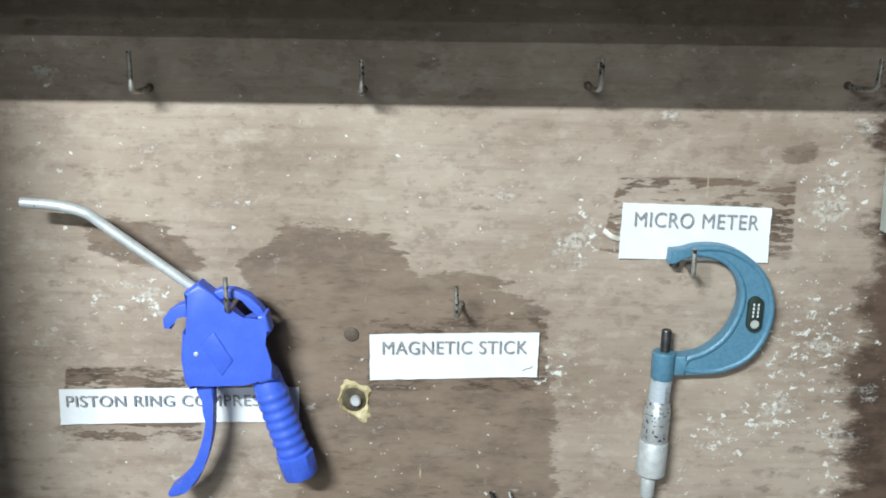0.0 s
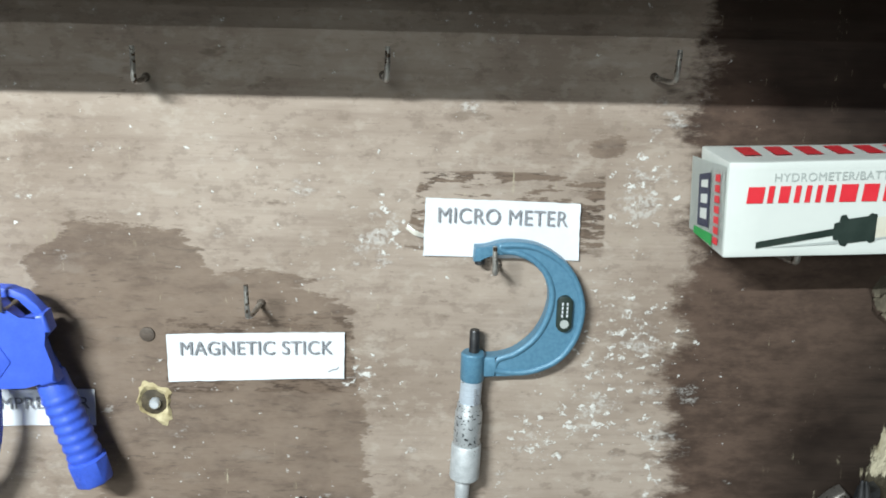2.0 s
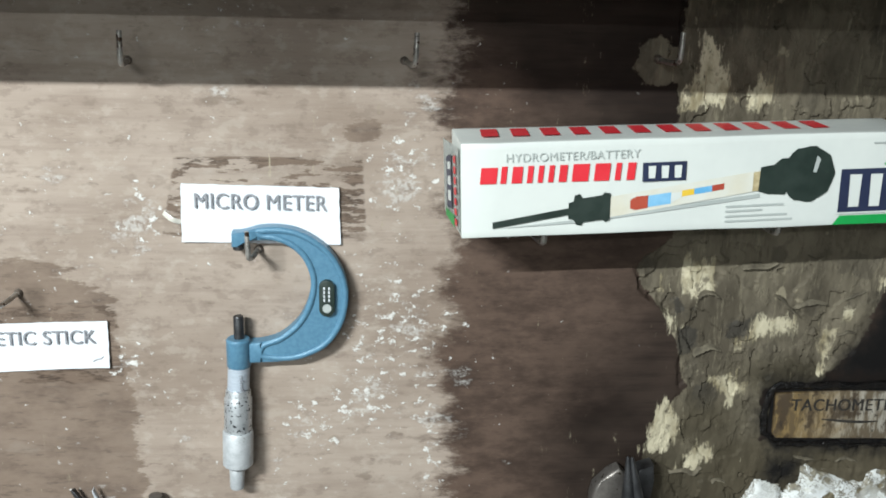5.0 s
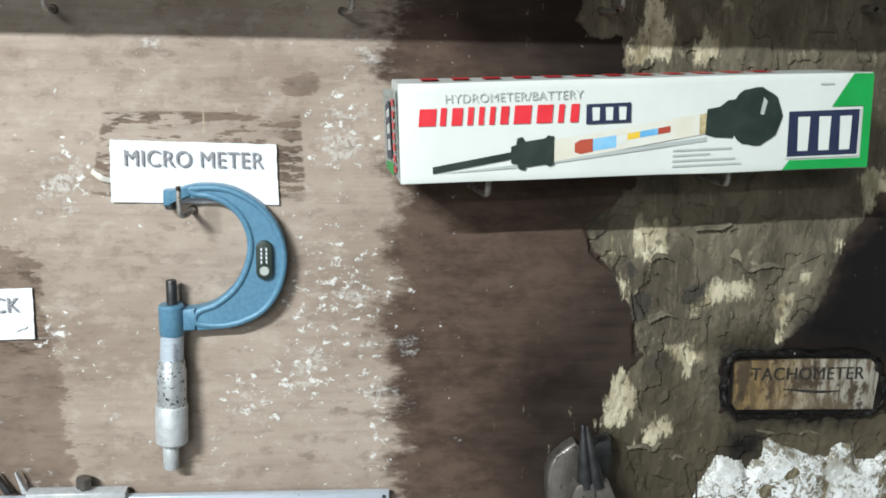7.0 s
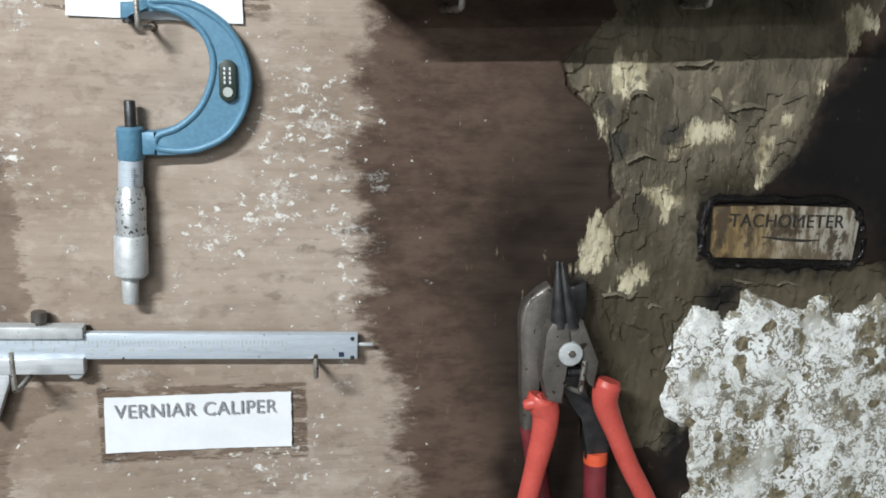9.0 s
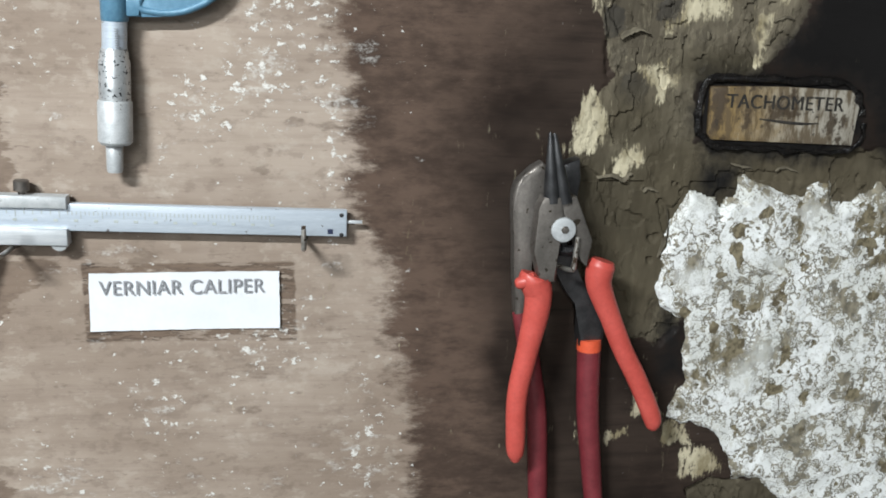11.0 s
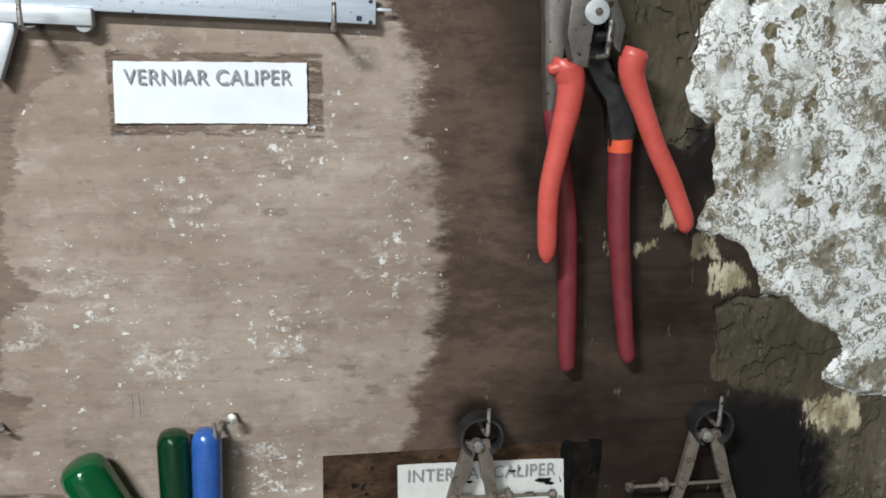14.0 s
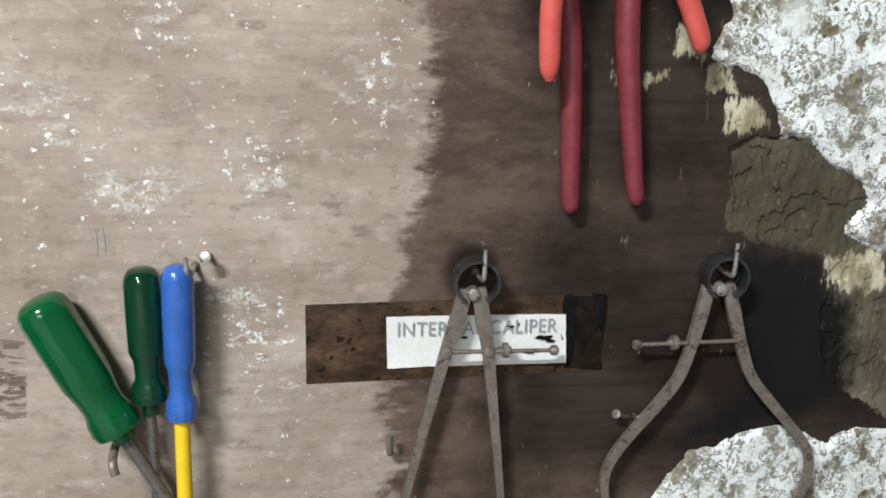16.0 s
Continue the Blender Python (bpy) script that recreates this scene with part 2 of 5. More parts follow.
DARK_STEEL = surface("dark_oiled_steel", (0.055, 0.056, 0.06), (0.10, 0.10, 0.105), 0.42, 0.8, 120, bump=0.15)
TOOL_STEEL = surface("worn_tool_steel", (0.14, 0.128, 0.118), (0.22, 0.20, 0.185), 0.45, 0.7, 90, bump=0.25, speck=(0.05, 0.04, 0.03), speck_at=0.64, speck_scale=220)
RUSTY = surface("rusty_steel", (0.135, 0.112, 0.094), (0.205, 0.172, 0.146), 0.5, 0.35, 130, bump=0.35, speck=(0.085, 0.060, 0.044), speck_at=0.62, speck_scale=180)
NAIL = surface("nail_steel", (0.26, 0.245, 0.225), (0.55, 0.53, 0.50), 0.4, 0.75, 180, bump=0.3, speck=(0.07, 0.045, 0.03), speck_at=0.6, speck_scale=260)
TEAL = surface("teal_hammered_enamel", (0.082, 0.195, 0.30), (0.11, 0.245, 0.36), 0.36, 0.1, 500, bump=0.25)
RED_GRIP = surface("red_vinyl_grip", (0.47, 0.068, 0.054), (0.54, 0.088, 0.072), 0.4, 0, 80, bump=0.08)
MAROON = surface("maroon_dipped_grip", (0.135, 0.018, 0.025), (0.185, 0.028, 0.036), 0.42, 0, 90, bump=0.1)
ORANGE = surface("orange_band", (0.62, 0.085, 0.035), (0.70, 0.11, 0.045), 0.5, 0, 90, bump=0.05)
BOX_WHITE = surface("white_carton", (0.62, 0.645, 0.62), (0.58, 0.605, 0.585), 0.42, 0, 25, bump=0.02, mottle=0.04)
P_RED = surface("red_print", (0.60, 0.022, 0.035), (0.66, 0.03, 0.045), 0.4, 0, 60, bump=0.0, mottle=0.08)
P_NAVY = surface("navy_print", (0.016, 0.022, 0.055), (0.022, 0.03, 0.07), 0.4, 0, 60, bump=0.0, mottle=0.08)
P_GREEN = surface("green_print", (0.012, 0.27, 0.055), (0.016, 0.32, 0.07), 0.4, 0, 40, bump=0.0, mottle=0.08)
P_GREY = surface("grey_print", (0.36, 0.39, 0.38), (0.42, 0.45, 0.44), 0.5, 0, 60, bump=0.0, mottle=0.08)
P_BLACK = surface("dark_green_black_print", (0.012, 0.022, 0.018), (0.025, 0.038, 0.032), 0.4, 0, 70, bump=0.0, mottle=0.08)
P_GLASS = surface("pale_print", (0.60, 0.57, 0.47), (0.63, 0.64, 0.60), 0.45, 0, 40, bump=0.0, mottle=0.08)
P_BLUE = surface("sky_blue_print", (0.12, 0.36, 0.62), (0.25, 0.5, 0.72), 0.45, 0, 60, bump=0.0, mottle=0.08)
P_YELLOW = surface("yellow_print", (0.70, 0.46, 0.04), (0.72, 0.5, 0.08), 0.45, 0, 60, bump=0.0, mottle=0.08)
P_BROWN = surface("brick_red_print", (0.33, 0.05, 0.03), (0.4, 0.07, 0.04), 0.45, 0, 60, bump=0.0, mottle=0.08)
WOOD_SPLIT = surface("split_wood", (0.34, 0.27, 0.14), (0.55, 0.47, 0.29), 0.7, 0, 150, bump=0.5)
TAR = surface("shiny_tar", (0.004, 0.004, 0.0045), (0.012, 0.010, 0.009), 0.2, 0, 220, bump=0.9, spec=0.25)
BLACK_RUBBER = surface("black_tar", (0.004, 0.004, 0.0045), (0.010, 0.009, 0.009), 0.6, 0, 120, bump=0.4, spec=0.04)
ROOM = surface("plain_wall_paint", (0.28, 0.28, 0.275), (0.33, 0.33, 0.32), 0.8, 0, 3, bump=0.05)
FLOOR = surface("concrete_floor", (0.24, 0.235, 0.23), (0.32, 0.315, 0.30), 0.7, 0, 5, bump=0.1)
DARKWOOD = surface("dark_wood", (0.06, 0.045, 0.036), (0.10, 0.075, 0.06), 0.6, 0, 20, (1, 1, 8), bump=0.2)
TAPE = surface("clear_tape", (0.62, 0.60, 0.55), (0.55, 0.52, 0.46), 0.15, 0, 60, bump=0.05)


def green_clear(name, c):
    m, t, p = mat_new(name)
    n = noise_at(t, 60, (1, 1, 0.5), 3)
    t.links.new(blend(t, n, c, tuple(v * 1.5 for v in c)), p.inputs["Base Color"])
    p.inputs["Roughness"].default_value = 0.14
    p.inputs["Transmission Weight"].default_value = 0.5
    p.inputs["IOR"].default_value = 1.49
    p.inputs["Coat Weight"].default_value = 0.3
    return m


def stained_label():
    """Yellowed paper: orange oil at one end, paler towards the other, with dark runs."""
    m, t, p = mat_new("oil_stained_paper")
    along = nd(t, "SeparateXYZ", {"Vector": coords(t)}).outputs["X"]
    n, run, dot = noise_at(t, 70.0, (1, 1, 0.8), 5, 0.65), noise_at(t, 1.0, (190, 1, 45), 5, 0.65), noise_at(t, 260.0, (1, 1, 1), 4)
    fade = step(t, maths(t, "ADD", along, maths(t, "MULTIPLY", maths(t, "SUBTRACT", n, 0.5), 0.08)), 0.452, 0.515)
    col = blend(t, fade, (0.20, 0.135, 0.055), (0.34, 0.315, 0.27))
    col = blend(t, step(t, run, 0.42, 0.56, 0, 0.85), col, (0.085, 0.058, 0.030))
    col = blend(t, step(t, run, 0.42, 0.30, 0, 0.5), col, (0.52, 0.49, 0.43))
    col = blend(t, step(t, n, 0.51, 0.59, 0, 0.88), col, (0.042, 0.027, 0.015))
    col = blend(t, step(t, dot, 0.63, 0.68, 0, 0.7), col, (0.02, 0.015, 0.011))
    t.links.new(col, p.inputs["Base Color"])
    t.links.new(step(t, run, 0.3, 0.7, 0.25, 0.55), p.inputs["Roughness"])
    bumped(t, p, maths(t, "ADD", n, run), 0.5, 0.0006)
    return m


OLD_PAPER = stained_label()
LIFTED = surface("lifted_torn_veneer", (0.075, 0.064, 0.048), (0.17, 0.148, 0.108), 0.8, 0, 120, (1, 1, 0.6), bump=0.4, spec=0.2)
GREEN_BIG = green_clear("green_acetate", (0.003, 0.105, 0.030))
GREEN_SMALL = green_clear("dark_green_acetate", (0.002, 0.042, 0.016))


# ---- mesh helpers: x along the board, d out from its face, z up ----
def B(x, d, z):
    return Vector((x, BY - d, z))


def thing(name, at, label, category, group=""):
    ob = new(name)
    ob.empty_display_size = 0.02
    ob.location = B(*at)
    return tagged(ob, label, category, group)


def part(name, bm, material, parent=None, label="", smooth=True):
    me = bpy.data.meshes.new(name)
    bmesh.ops.recalc_face_normals(bm, faces=bm.faces[:])
    bm.to_mesh(me)
    bm.free()
    return part_mesh(name, me, material, parent, label, smooth)


def part_mesh(name, me, material, parent=None, label="", smooth=True):
    me.materials.append(material)
    if smooth:
        me.polygons.foreach_set("use_smooth", [True] * len(me.polygons))
        me.set_sharp_from_angle(angle=radians(38))
    ob = new(name, me)
    if parent is not None:
        ob.parent = parent
        if parent.parent is None and parent.type == "EMPTY":
            ob.matrix_parent_inverse = Matrix.Translation(parent.location).inverted()
    if label:
        ob["label"] = label
    return ob


def smooth_line(pts, n=4, closed=False):
    """Catmull-Rom through the points."""
    pts = [Vector(p) for p in pts]
    out, m = [], len(pts)
    for i in range(m if closed else m - 1):
        p0 = pts[(i - 1) % m] if closed or i > 0 else pts[0] * 2 - pts[1]
        p1, p2 = pts[i], pts[(i + 1) % m]
        p3 = pts[(i + 2) % m] if closed or i + 2 < m else pts[-1] * 2 - pts[-2]
        for k in range(n):
            s = k / n
            out.append(0.5 * ((2 * p1) + (p2 - p0) * s + (2 * p0 - 5 * p1 + 4 * p2 - p3) * s * s + (3 * p1 - p0 - 3 * p2 + p3) * s ** 3))
    if not closed:
        out.append(pts[-1])
    return out


def slab(outline, d0, d1, bevel=0.001, rounded=0, seg=2, bm=None):
    """A plate with an outline in (x, z), from depth d0 to d1, its front edge rounded."""
    bm = bm or bmesh.new()
    pts = smooth_line([(a, b, 0) for a, b in outline], rounded, True) if rounded else [Vector((a, b, 0)) for a, b in outline]
    back = [bm.verts.new(B(p[0], d0, p[1])) for p in pts]
    front = [bm.verts.new(B(p[0], d1, p[1])) for p in pts]
    k = len(pts)
    f = bm.faces.new(front)
    bm.faces.new(back[::-1])
    for i in range(k):
        bm.faces.new((back[i], back[(i + 1) % k], front[(i + 1) % k], front[i]))
    if bevel:
        bmesh.ops.bevel(bm, geom=list(f.edges), offset=bevel, segments=seg, profile=0.5, affect="EDGES", clamp_overlap=True)
    return bm


def rod(path, radius, sides=10, n=4, bm=None, caps=True, flat=1.0):
    """A round bar along a path of (x, d, z), its radius given at each point of the path; flat squeezes it in depth."""
    bm = bm or bmesh.new()
    r = list(radius) if isinstance(radius, (list, tuple)) else [radius] * len(path)
    line = smooth_line([B(*p) for p in path], n) if n > 1 else [B(*p) for p in path]
    rad = [r[min(int(i / n), len(r) - 1)] * (1 - (i / n) % 1) + r[min(int(i / n) + 1, len(r) - 1)] * ((i / n) % 1) for i in range(len(line))] if n > 1 else r
    rings, side = [], None
    for i, p in enumerate(line):
        way = (line[min(i + 1, len(line) - 1)] - line[max(i - 1, 0)]).normalized()
        ref = Vector((0, 1, 0)) if abs(way.y) < 0.9 else Vector((1, 0, 0))
        if side is not None:
            ref = side
            u = (ref - way * ref.dot(way)).normalized()
        else:
            u = (ref - way * ref.dot(way)).normalized()
        side = u
        v = way.cross(u)
        rings.append([bm.verts.new(p + u * (rad[i] * flat * math.cos(a)) + v * (rad[i] * math.sin(a))) for a in (2 * math.pi * k / sides for k in range(sides))])
    for a, b in zip(rings, rings[1:]):
        for k in range(sides):
            bm.faces.new((a[k], a[(k + 1) % sides], b[(k + 1) % sides], b[k]))
    if caps:
        bm.faces.new(rings[0][::-1])
        bm.faces.new(rings[-1])
    return bm


def lathe(p0, p1, profile, sides=20, bm=None):
    """A turned shape from p0 to p1; the profile gives (share of the way, radius)."""
    a, b = Vector(p0), Vector(p1)
    return rod([tuple(a + (b - a) * s) for s, _ in profile], [r for _, r in profile], sides, 1, bm)


def disc(x, z, d0, d1, r, sides=20, bevel=0.0006):
    return slab([(x + r * math.cos(2 * math.pi * k / sides), z + r * math.sin(2 * math.pi * k / sides)) for k in range(sides)], d0, d1, bevel)


def block(x0, x1, y0, y1, z0, z1):
    bm = bmesh.new()
    bmesh.ops.create_cube(bm, size=1)
    for v in bm.verts:
        v.co = ((x0 + x1) / 2 + v.co.x * (x1 - x0), (y0 + y1) / 2 + v.co.y * (y1 - y0), (z0 + z1) / 2 + v.co.z * (z1 - z0))
    return bm


def lettering(name, words, corners, d, material, parent, bold=0.0, place=None):
    """Flat letters filling the four-sided field (bottom left, bottom right, top left)."""
    cu = bpy.data.curves.new("words", "FONT")
    cu.body, cu.space_character = words, 1.06
    tmp = bpy.data.objects.new("words", cu)
    me = bpy.data.meshes.new_from_object(tmp)
    bpy.data.objects.remove(tmp)
    bpy.data.curves.remove(cu)
    xs, ys = [v.co.x for v in me.vertices], [v.co.y for v in me.vertices]
    x0, x1, y0, y1 = min(xs), max(xs), min(ys), max(ys)
    bl, br, tl = corners
    bm = bmesh.new()                    # heavier strokes: a second pass, shifted a little and lying 0.1 mm lower
    bm.from_mesh(me)
    twin = bmesh.ops.duplicate(bm, geom=bm.verts[:] + bm.edges[:] + bm.faces[:])
    for v in [g for g in twin["geom"] if isinstance(g, bmesh.types.BMVert)]:
        v.co += Vector((bold, 0, -1))
    bm.to_mesh(me)
    bm.free()
    low = 0.1 if place else 0.0001
    for v in me.vertices:
        under = low if v.co.z < -0.5 else 0.0
        u, w = (v.co.x - x0) / (x1 - x0), (v.co.y - y0) / (y1 - y0)
        a = bl[0] + (br[0] - bl[0]) * u + (tl[0] - bl[0]) * w
        b = bl[1] + (br[1] - bl[1]) * u + (tl[1] - bl[1]) * w
        v.co = place(a, b, d - under) if place else B(a, d - under, b)
    return part_mesh(name, me, material, parent, "", False)


# ---- fields in the plane of the board ----
def lattice(x, z, size, seed):
    g = np.random.RandomState(seed).rand(64, 64)
    u, v = (x / size) % 63, (z / size) % 63
    i, j = np.floor(u).astype(int), np.floor(v).astype(int)
    a, b = u - i, v - j
    a, b = a * a * (3 - 2 * a), b * b * (3 - 2 * b)
    i1, j1 = (i + 1) % 64, (j + 1) % 64
    return (g[i, j] * (1 - a) + g[i1, j] * a) * (1 - b) + (g[i, j1] * (1 - a) + g[i1, j1] * a) * b


def fractal(x, z, size, seed, octaves=4):
    s, w, total = 0, 1.0, 0
    for k in range(octaves):
        s, total = s + w * lattice(x, z, size / 2 ** k, seed + k), total + w
        w *= 0.55
    return s / total


def inside(x, z, poly):
    """Signed distance to a polygon, positive within."""
    best, odd = np.full(x.shape, 9.0), np.zeros(x.shape, bool)
    for (ax, az), (bx, bz) in zip(poly, poly[1:] + poly[:1]):
        ex, ez = bx - ax, bz - az
        h = np.clip(((x - ax) * ex + (z - az) * ez) / (ex * ex + ez * ez + 1e-12), 0, 1)
        best = np.minimum(best, np.hypot(x - ax - h * ex, z - az - h * ez))
        if bz != az:
            odd ^= ((az > z) != (bz > z)) & (x < ex * (z - az) / (bz - az) + ax)
    return np.where(odd, best, -best)


def mask_of(x, z, polys, reach=0.02):
    return np.clip(0.5 + np.maximum.reduce([inside(x, z, p) for p in polys]) / reach, 0, 1)


def relief(name, x0, x1, z0, z1, cell, height, fields, material, keep=None, finer=None):
    """A fine sheet over a stretch of the board, raised by height(x, z), carrying named fields."""
    xs = np.linspace(x0, x1, int((x1 - x0) / cell) + 1)
    if finer is not None:              # a closer grid from there on
        xs = np.concatenate([np.arange(x0, finer, cell * 2), np.arange(finer, x1, cell)])
    zs = np.linspace(z0, z1, int((z1 - z0) / cell) + 1)
    nx, nz = len(xs), len(zs)
    gx, gz = np.meshgrid(xs, zs)
    x, z = gx.ravel(), gz.ravel()
    d = height(x, z)
    co = np.stack([x, BY - d, z], 1)
    k = np.arange(nx * nz).reshape(nz, nx)
    q = np.stack([k[:-1, :-1].ravel(), k[:-1, 1:].ravel(), k[1:, 1:].ravel(), k[1:, :-1].ravel()], 1)
    if keep is not None:
        ok = keep(x, z)
        q = q[ok[q].any(1)]
        used = np.unique(q)
        back = np.full(nx * nz, -1)
        back[used] = np.arange(len(used))
        q, co, x, z = back[q], co[used], x[used], z[used]
    me = bpy.data.meshes.new(name)
    me.from_pydata(co.tolist(), [], q.tolist())
    for key, f in fields.items():
        me.attributes.new(key, "FLOAT", "POINT").data.foreach_set("value", f(x, z).astype(np.float32))
    return part_mesh(name, me, material)


# ---- the setting ----
PEEL = [[(.368, 1.62), (.370, 1.476), (.381, 1.407), (.355, 1.386), (.359, 1.373), (.375, 1.354), (.384, 1.334), (.389, 1.307),
         (.368, 1.274), (.370, 1.245), (.378, 1.20), (.382, 1.163), (.430, 1.156), (.47, 1.20), (.56, 1.24), (.56, 1.272), (.44, 1.275),
         (.438, 1.308), (.456, 1.306), (.479, 1.3185), (.497, 1.342), (.504, 1.3715), (.523, 1.404), (.55, 1.44), (.66, 1.47), (.66, 1.62)],
        [(.458, 1.059), (.473, 1.0667), (.5025, 1.0645), (.539, 1.041), (.5513, 1.0272), (.60, 1.0), (.66, .99), (.66, .86), (.578, .89),
         (.534, .919), (.532, .948), (.529, .981), (.526, .995), (.484, 1.0026), (.460, 1.013)],
        [(.343, 1.492), (.346, 1.505), (.357, 1.511), (.369, 1.506), (.371, 1.49), (.358, 1.483)]]
BLACK = [[(.504, 1.3715), (.524, 1.391), (.56, 1.43), (.66, 1.46), (.66, 1.26), (.56, 1.262), (.54, 1.303), (.525, 1.312), (.50, 1.316), (.479, 1.3185), (.497, 1.342)],
         [(.4375, 1.306), (.442, 1.313), (.525, 1.313), (.537, 1.298), (.544, 1.280), (.52, 1.264), (.45, 1.266), (.437, 1.285)],
         [(.4295, 1.179), (.4403, 1.1764), (.4478, 1.136), (.434, 1.136)],
         [(.4662, 1.0036), (.5222, .9948), (.534, .9728), (.55, .9666), (.556, .91), (.535, .8924), (.493, .8824), (.474, .8714), (.448, .8757), (.452, .89), (.484, .909)],
         [(.448, 1.262), (.47, 1.262), (.466, 1.243), (.445, 1.244)]]
CREAM = [[(.3826, 1.3883), (.4003, 1.3888), (.4003, 1.3785), (.4028, 1.3682), (.3959, 1.3675), (.3906, 1.3667), (.3848, 1.3678)],
         [(.428, 1.3507), (.4392, 1.3524), (.4506, 1.3527), (.4532, 1.345), (.4435, 1.3433), (.4372, 1.3401), (.4274, 1.3405), (.4214, 1.3352), (.4179, 1.3311), (.4195, 1.3382), (.4256, 1.342)],
         [(.4715, 1.3444), (.4773, 1.3439), (.4747, 1.3376), (.477, 1.3218), (.4734, 1.316), (.4682, 1.3166), (.4718, 1.3233), (.4707, 1.3375)],
         [(.4054, 1.3146), (.4191, 1.3186), (.4204, 1.3116), (.4287, 1.3108), (.43, 1.3053), (.421, 1.3053), (.42, 1.2982), (.4144, 1.3052)],
         [(.3764, 1.3556), (.3806, 1.3542), (.3843, 1.3468), (.3792, 1.3467)],
         [(.5007, 1.3768), (.5035, 1.3759), (.5046, 1.3677), (.5014, 1.3692)]]
CREAM3 = [[(.4817, 1.3564), (.4863, 1.3571), (.4868, 1.3534), (.4827, 1.3539)],
          [(.3788, 1.3024), (.3848, 1.2993), (.3888, 1.2907), (.3886, 1.2811), (.3813, 1.268), (.3688, 1.2691), (.3699, 1.281), (.3744, 1.2954)],
          [(.3914, 1.2664), (.4008, 1.2729), (.4092, 1.2713), (.4116, 1.263), (.4046, 1.2597), (.4008, 1.2531), (.392, 1.2581)],
          [(.5135, 1.3923), (.5157, 1.4), (.5223, 1.4), (.52, 1.3934)], [(.370, 1.3777), (.3731, 1.3784), (.3738, 1.369), (.3713, 1.3683)],
          [(.3726, 1.4834), (.3947, 1.4838), (.399, 1.4743), (.3734, 1.4713)], [(.378, 1.478), (.384, 1.511), (.389, 1.508), (.3955, 1.492), (.402, 1.478)],
          [(.410, 1.481), (.414, 1.490), (.421, 1.489), (.424, 1.477), (.412, 1.474)], [(.510, 1.412), (.522, 1.418), (.53, 1.405), (.516, 1.398)]]
CHAR = [[(.4102, 1.3503), (.4278, 1.3528), (.426, 1.3445), (.4177, 1.3397), (.4127, 1.3412)], [(.3805, 1.3632), (.3904, 1.3575), (.3899, 1.3523), (.3787, 1.3536)],
        [(.3834, 1.3467), (.3946, 1.3454), (.3939, 1.3347), (.3879, 1.33), (.3842, 1.3361)],
        [(.396, 1.3098), (.404, 1.3115), (.4128, 1.3052), (.4153, 1.2956), (.4058, 1.2908), (.3972, 1.2955)],
        [(.4452, 1.2655), (.4523, 1.2689), (.4624, 1.2645), (.4643, 1.2544), (.4574, 1.2476), (.4452, 1.2494)]]
CREAM2 = [[(.453, 1.0874), (.4704, 1.0887), (.4805, 1.0713), (.455, 1.0686)],
          [(.437, 1.103), (.4495, 1.106), (.456, 1.0905), (.438, 1.0923)],
          [(.421, 1.1256), (.429, 1.124), (.4367, 1.109), (.421, 1.1122)],
          [(.4036, 1.100), (.414, 1.102), (.413, 1.0957), (.404, 1.094)],
          [(.386, 1.099), (.392, 1.101), (.392, 1.096), (.386, 1.095)],
          [(.5263, .9948), (.564, .997), (.569, .972), (.54, .9713), (.53, .981)]]
STAIN = [[(-.102, 1.393), (-.076, 1.414), (-.0235, 1.4115), (-.0046, 1.387), (.030, 1.391), (.066, 1.365), (.0744, 1.32), (.0776, 1.25),
          (.070, 1.21), (.094, 1.206), (.059, 1.17), (.064, 1.142), (.051, 1.127), (.049, 1.102), (.064, 1.073), (.045, 1.064), (.041, 1.021),
          (.056, 1.014), (.045, .98), (.0, .97), (-.06, 1.2), (-.10, 1.33)],
         [(-.19, 1.42), (-.147, 1.418), (-.13, 1.402), (-.12, 1.385), (-.185, 1.40)],
         [(.19, 1.463), (.208, 1.466), (.212, 1.458), (.196, 1.455)]]
RESIDUE = [[(.1044, 1.445), (.2015, 1.4454), (.2038, 1.401), (.096, 1.4023)], [(-.0316, 1.3626), (.069, 1.364), (.071, 1.319), (-.0335, 1.3187)],
           [(.109, 1.2066), (.2197, 1.2072), (.2207, 1.1622), (.1094, 1.163)], [(-.205, 1.3314), (-.13, 1.332), (-.13, 1.2855), (-.211, 1.2853)],
           [(.0588, .956), (.0713, .954), (.068, .9077), (-.02, .9066), (-.02, .956)]]
DARK = [(.2443, 1.62), (.2443, 1.477), (.2473, 1.446), (.2506, 1.386), (.248, 1.324), (.2514, 1.257), (.2582, 1.231), (.271, 1.19), (.2747, 1.1515),
        (.288, 1.124), (.287, 1.089), (.283, 1.0535), (.277, 1.028), (.2686, .977), (.2664, .922), (.271, .80), (.70, .80), (.70, 1.62)]
PATCH = [(.2187, .9712), (.3896, .9741), (.3925, .9262), (.2189, .9237)]


def board_height(x, z):
    """Torn veneer sits in ragged steps below the face of the board."""
    torn = np.maximum.reduce([inside(x, z, p) for p in PEEL]) + (fractal(x, z, 0.02, 5) - 0.5) * 0.014
    cut = np.clip(torn / 0.0015, 0, 1)
    f = fractal(x + 3, z + 3, 0.045, 21, 4) + 0.07 * (fractal(x * 1.6, z * 0.6, 0.007, 25, 3) - 0.5)
    layers = np.floor(f * 6.5) / 6.5
    rough = fractal(x * 1.5, z * 0.5, 0.006, 31, 4) - 0.5
    return -cut * (0.0004 + 0.0085 * np.clip(layers - 0.25, 0, 1) + 0.0016 * rough) + (1 - cut) * 0.00012 * (fractal(x * 0.2, z, 0.006, 41) - 0.5)


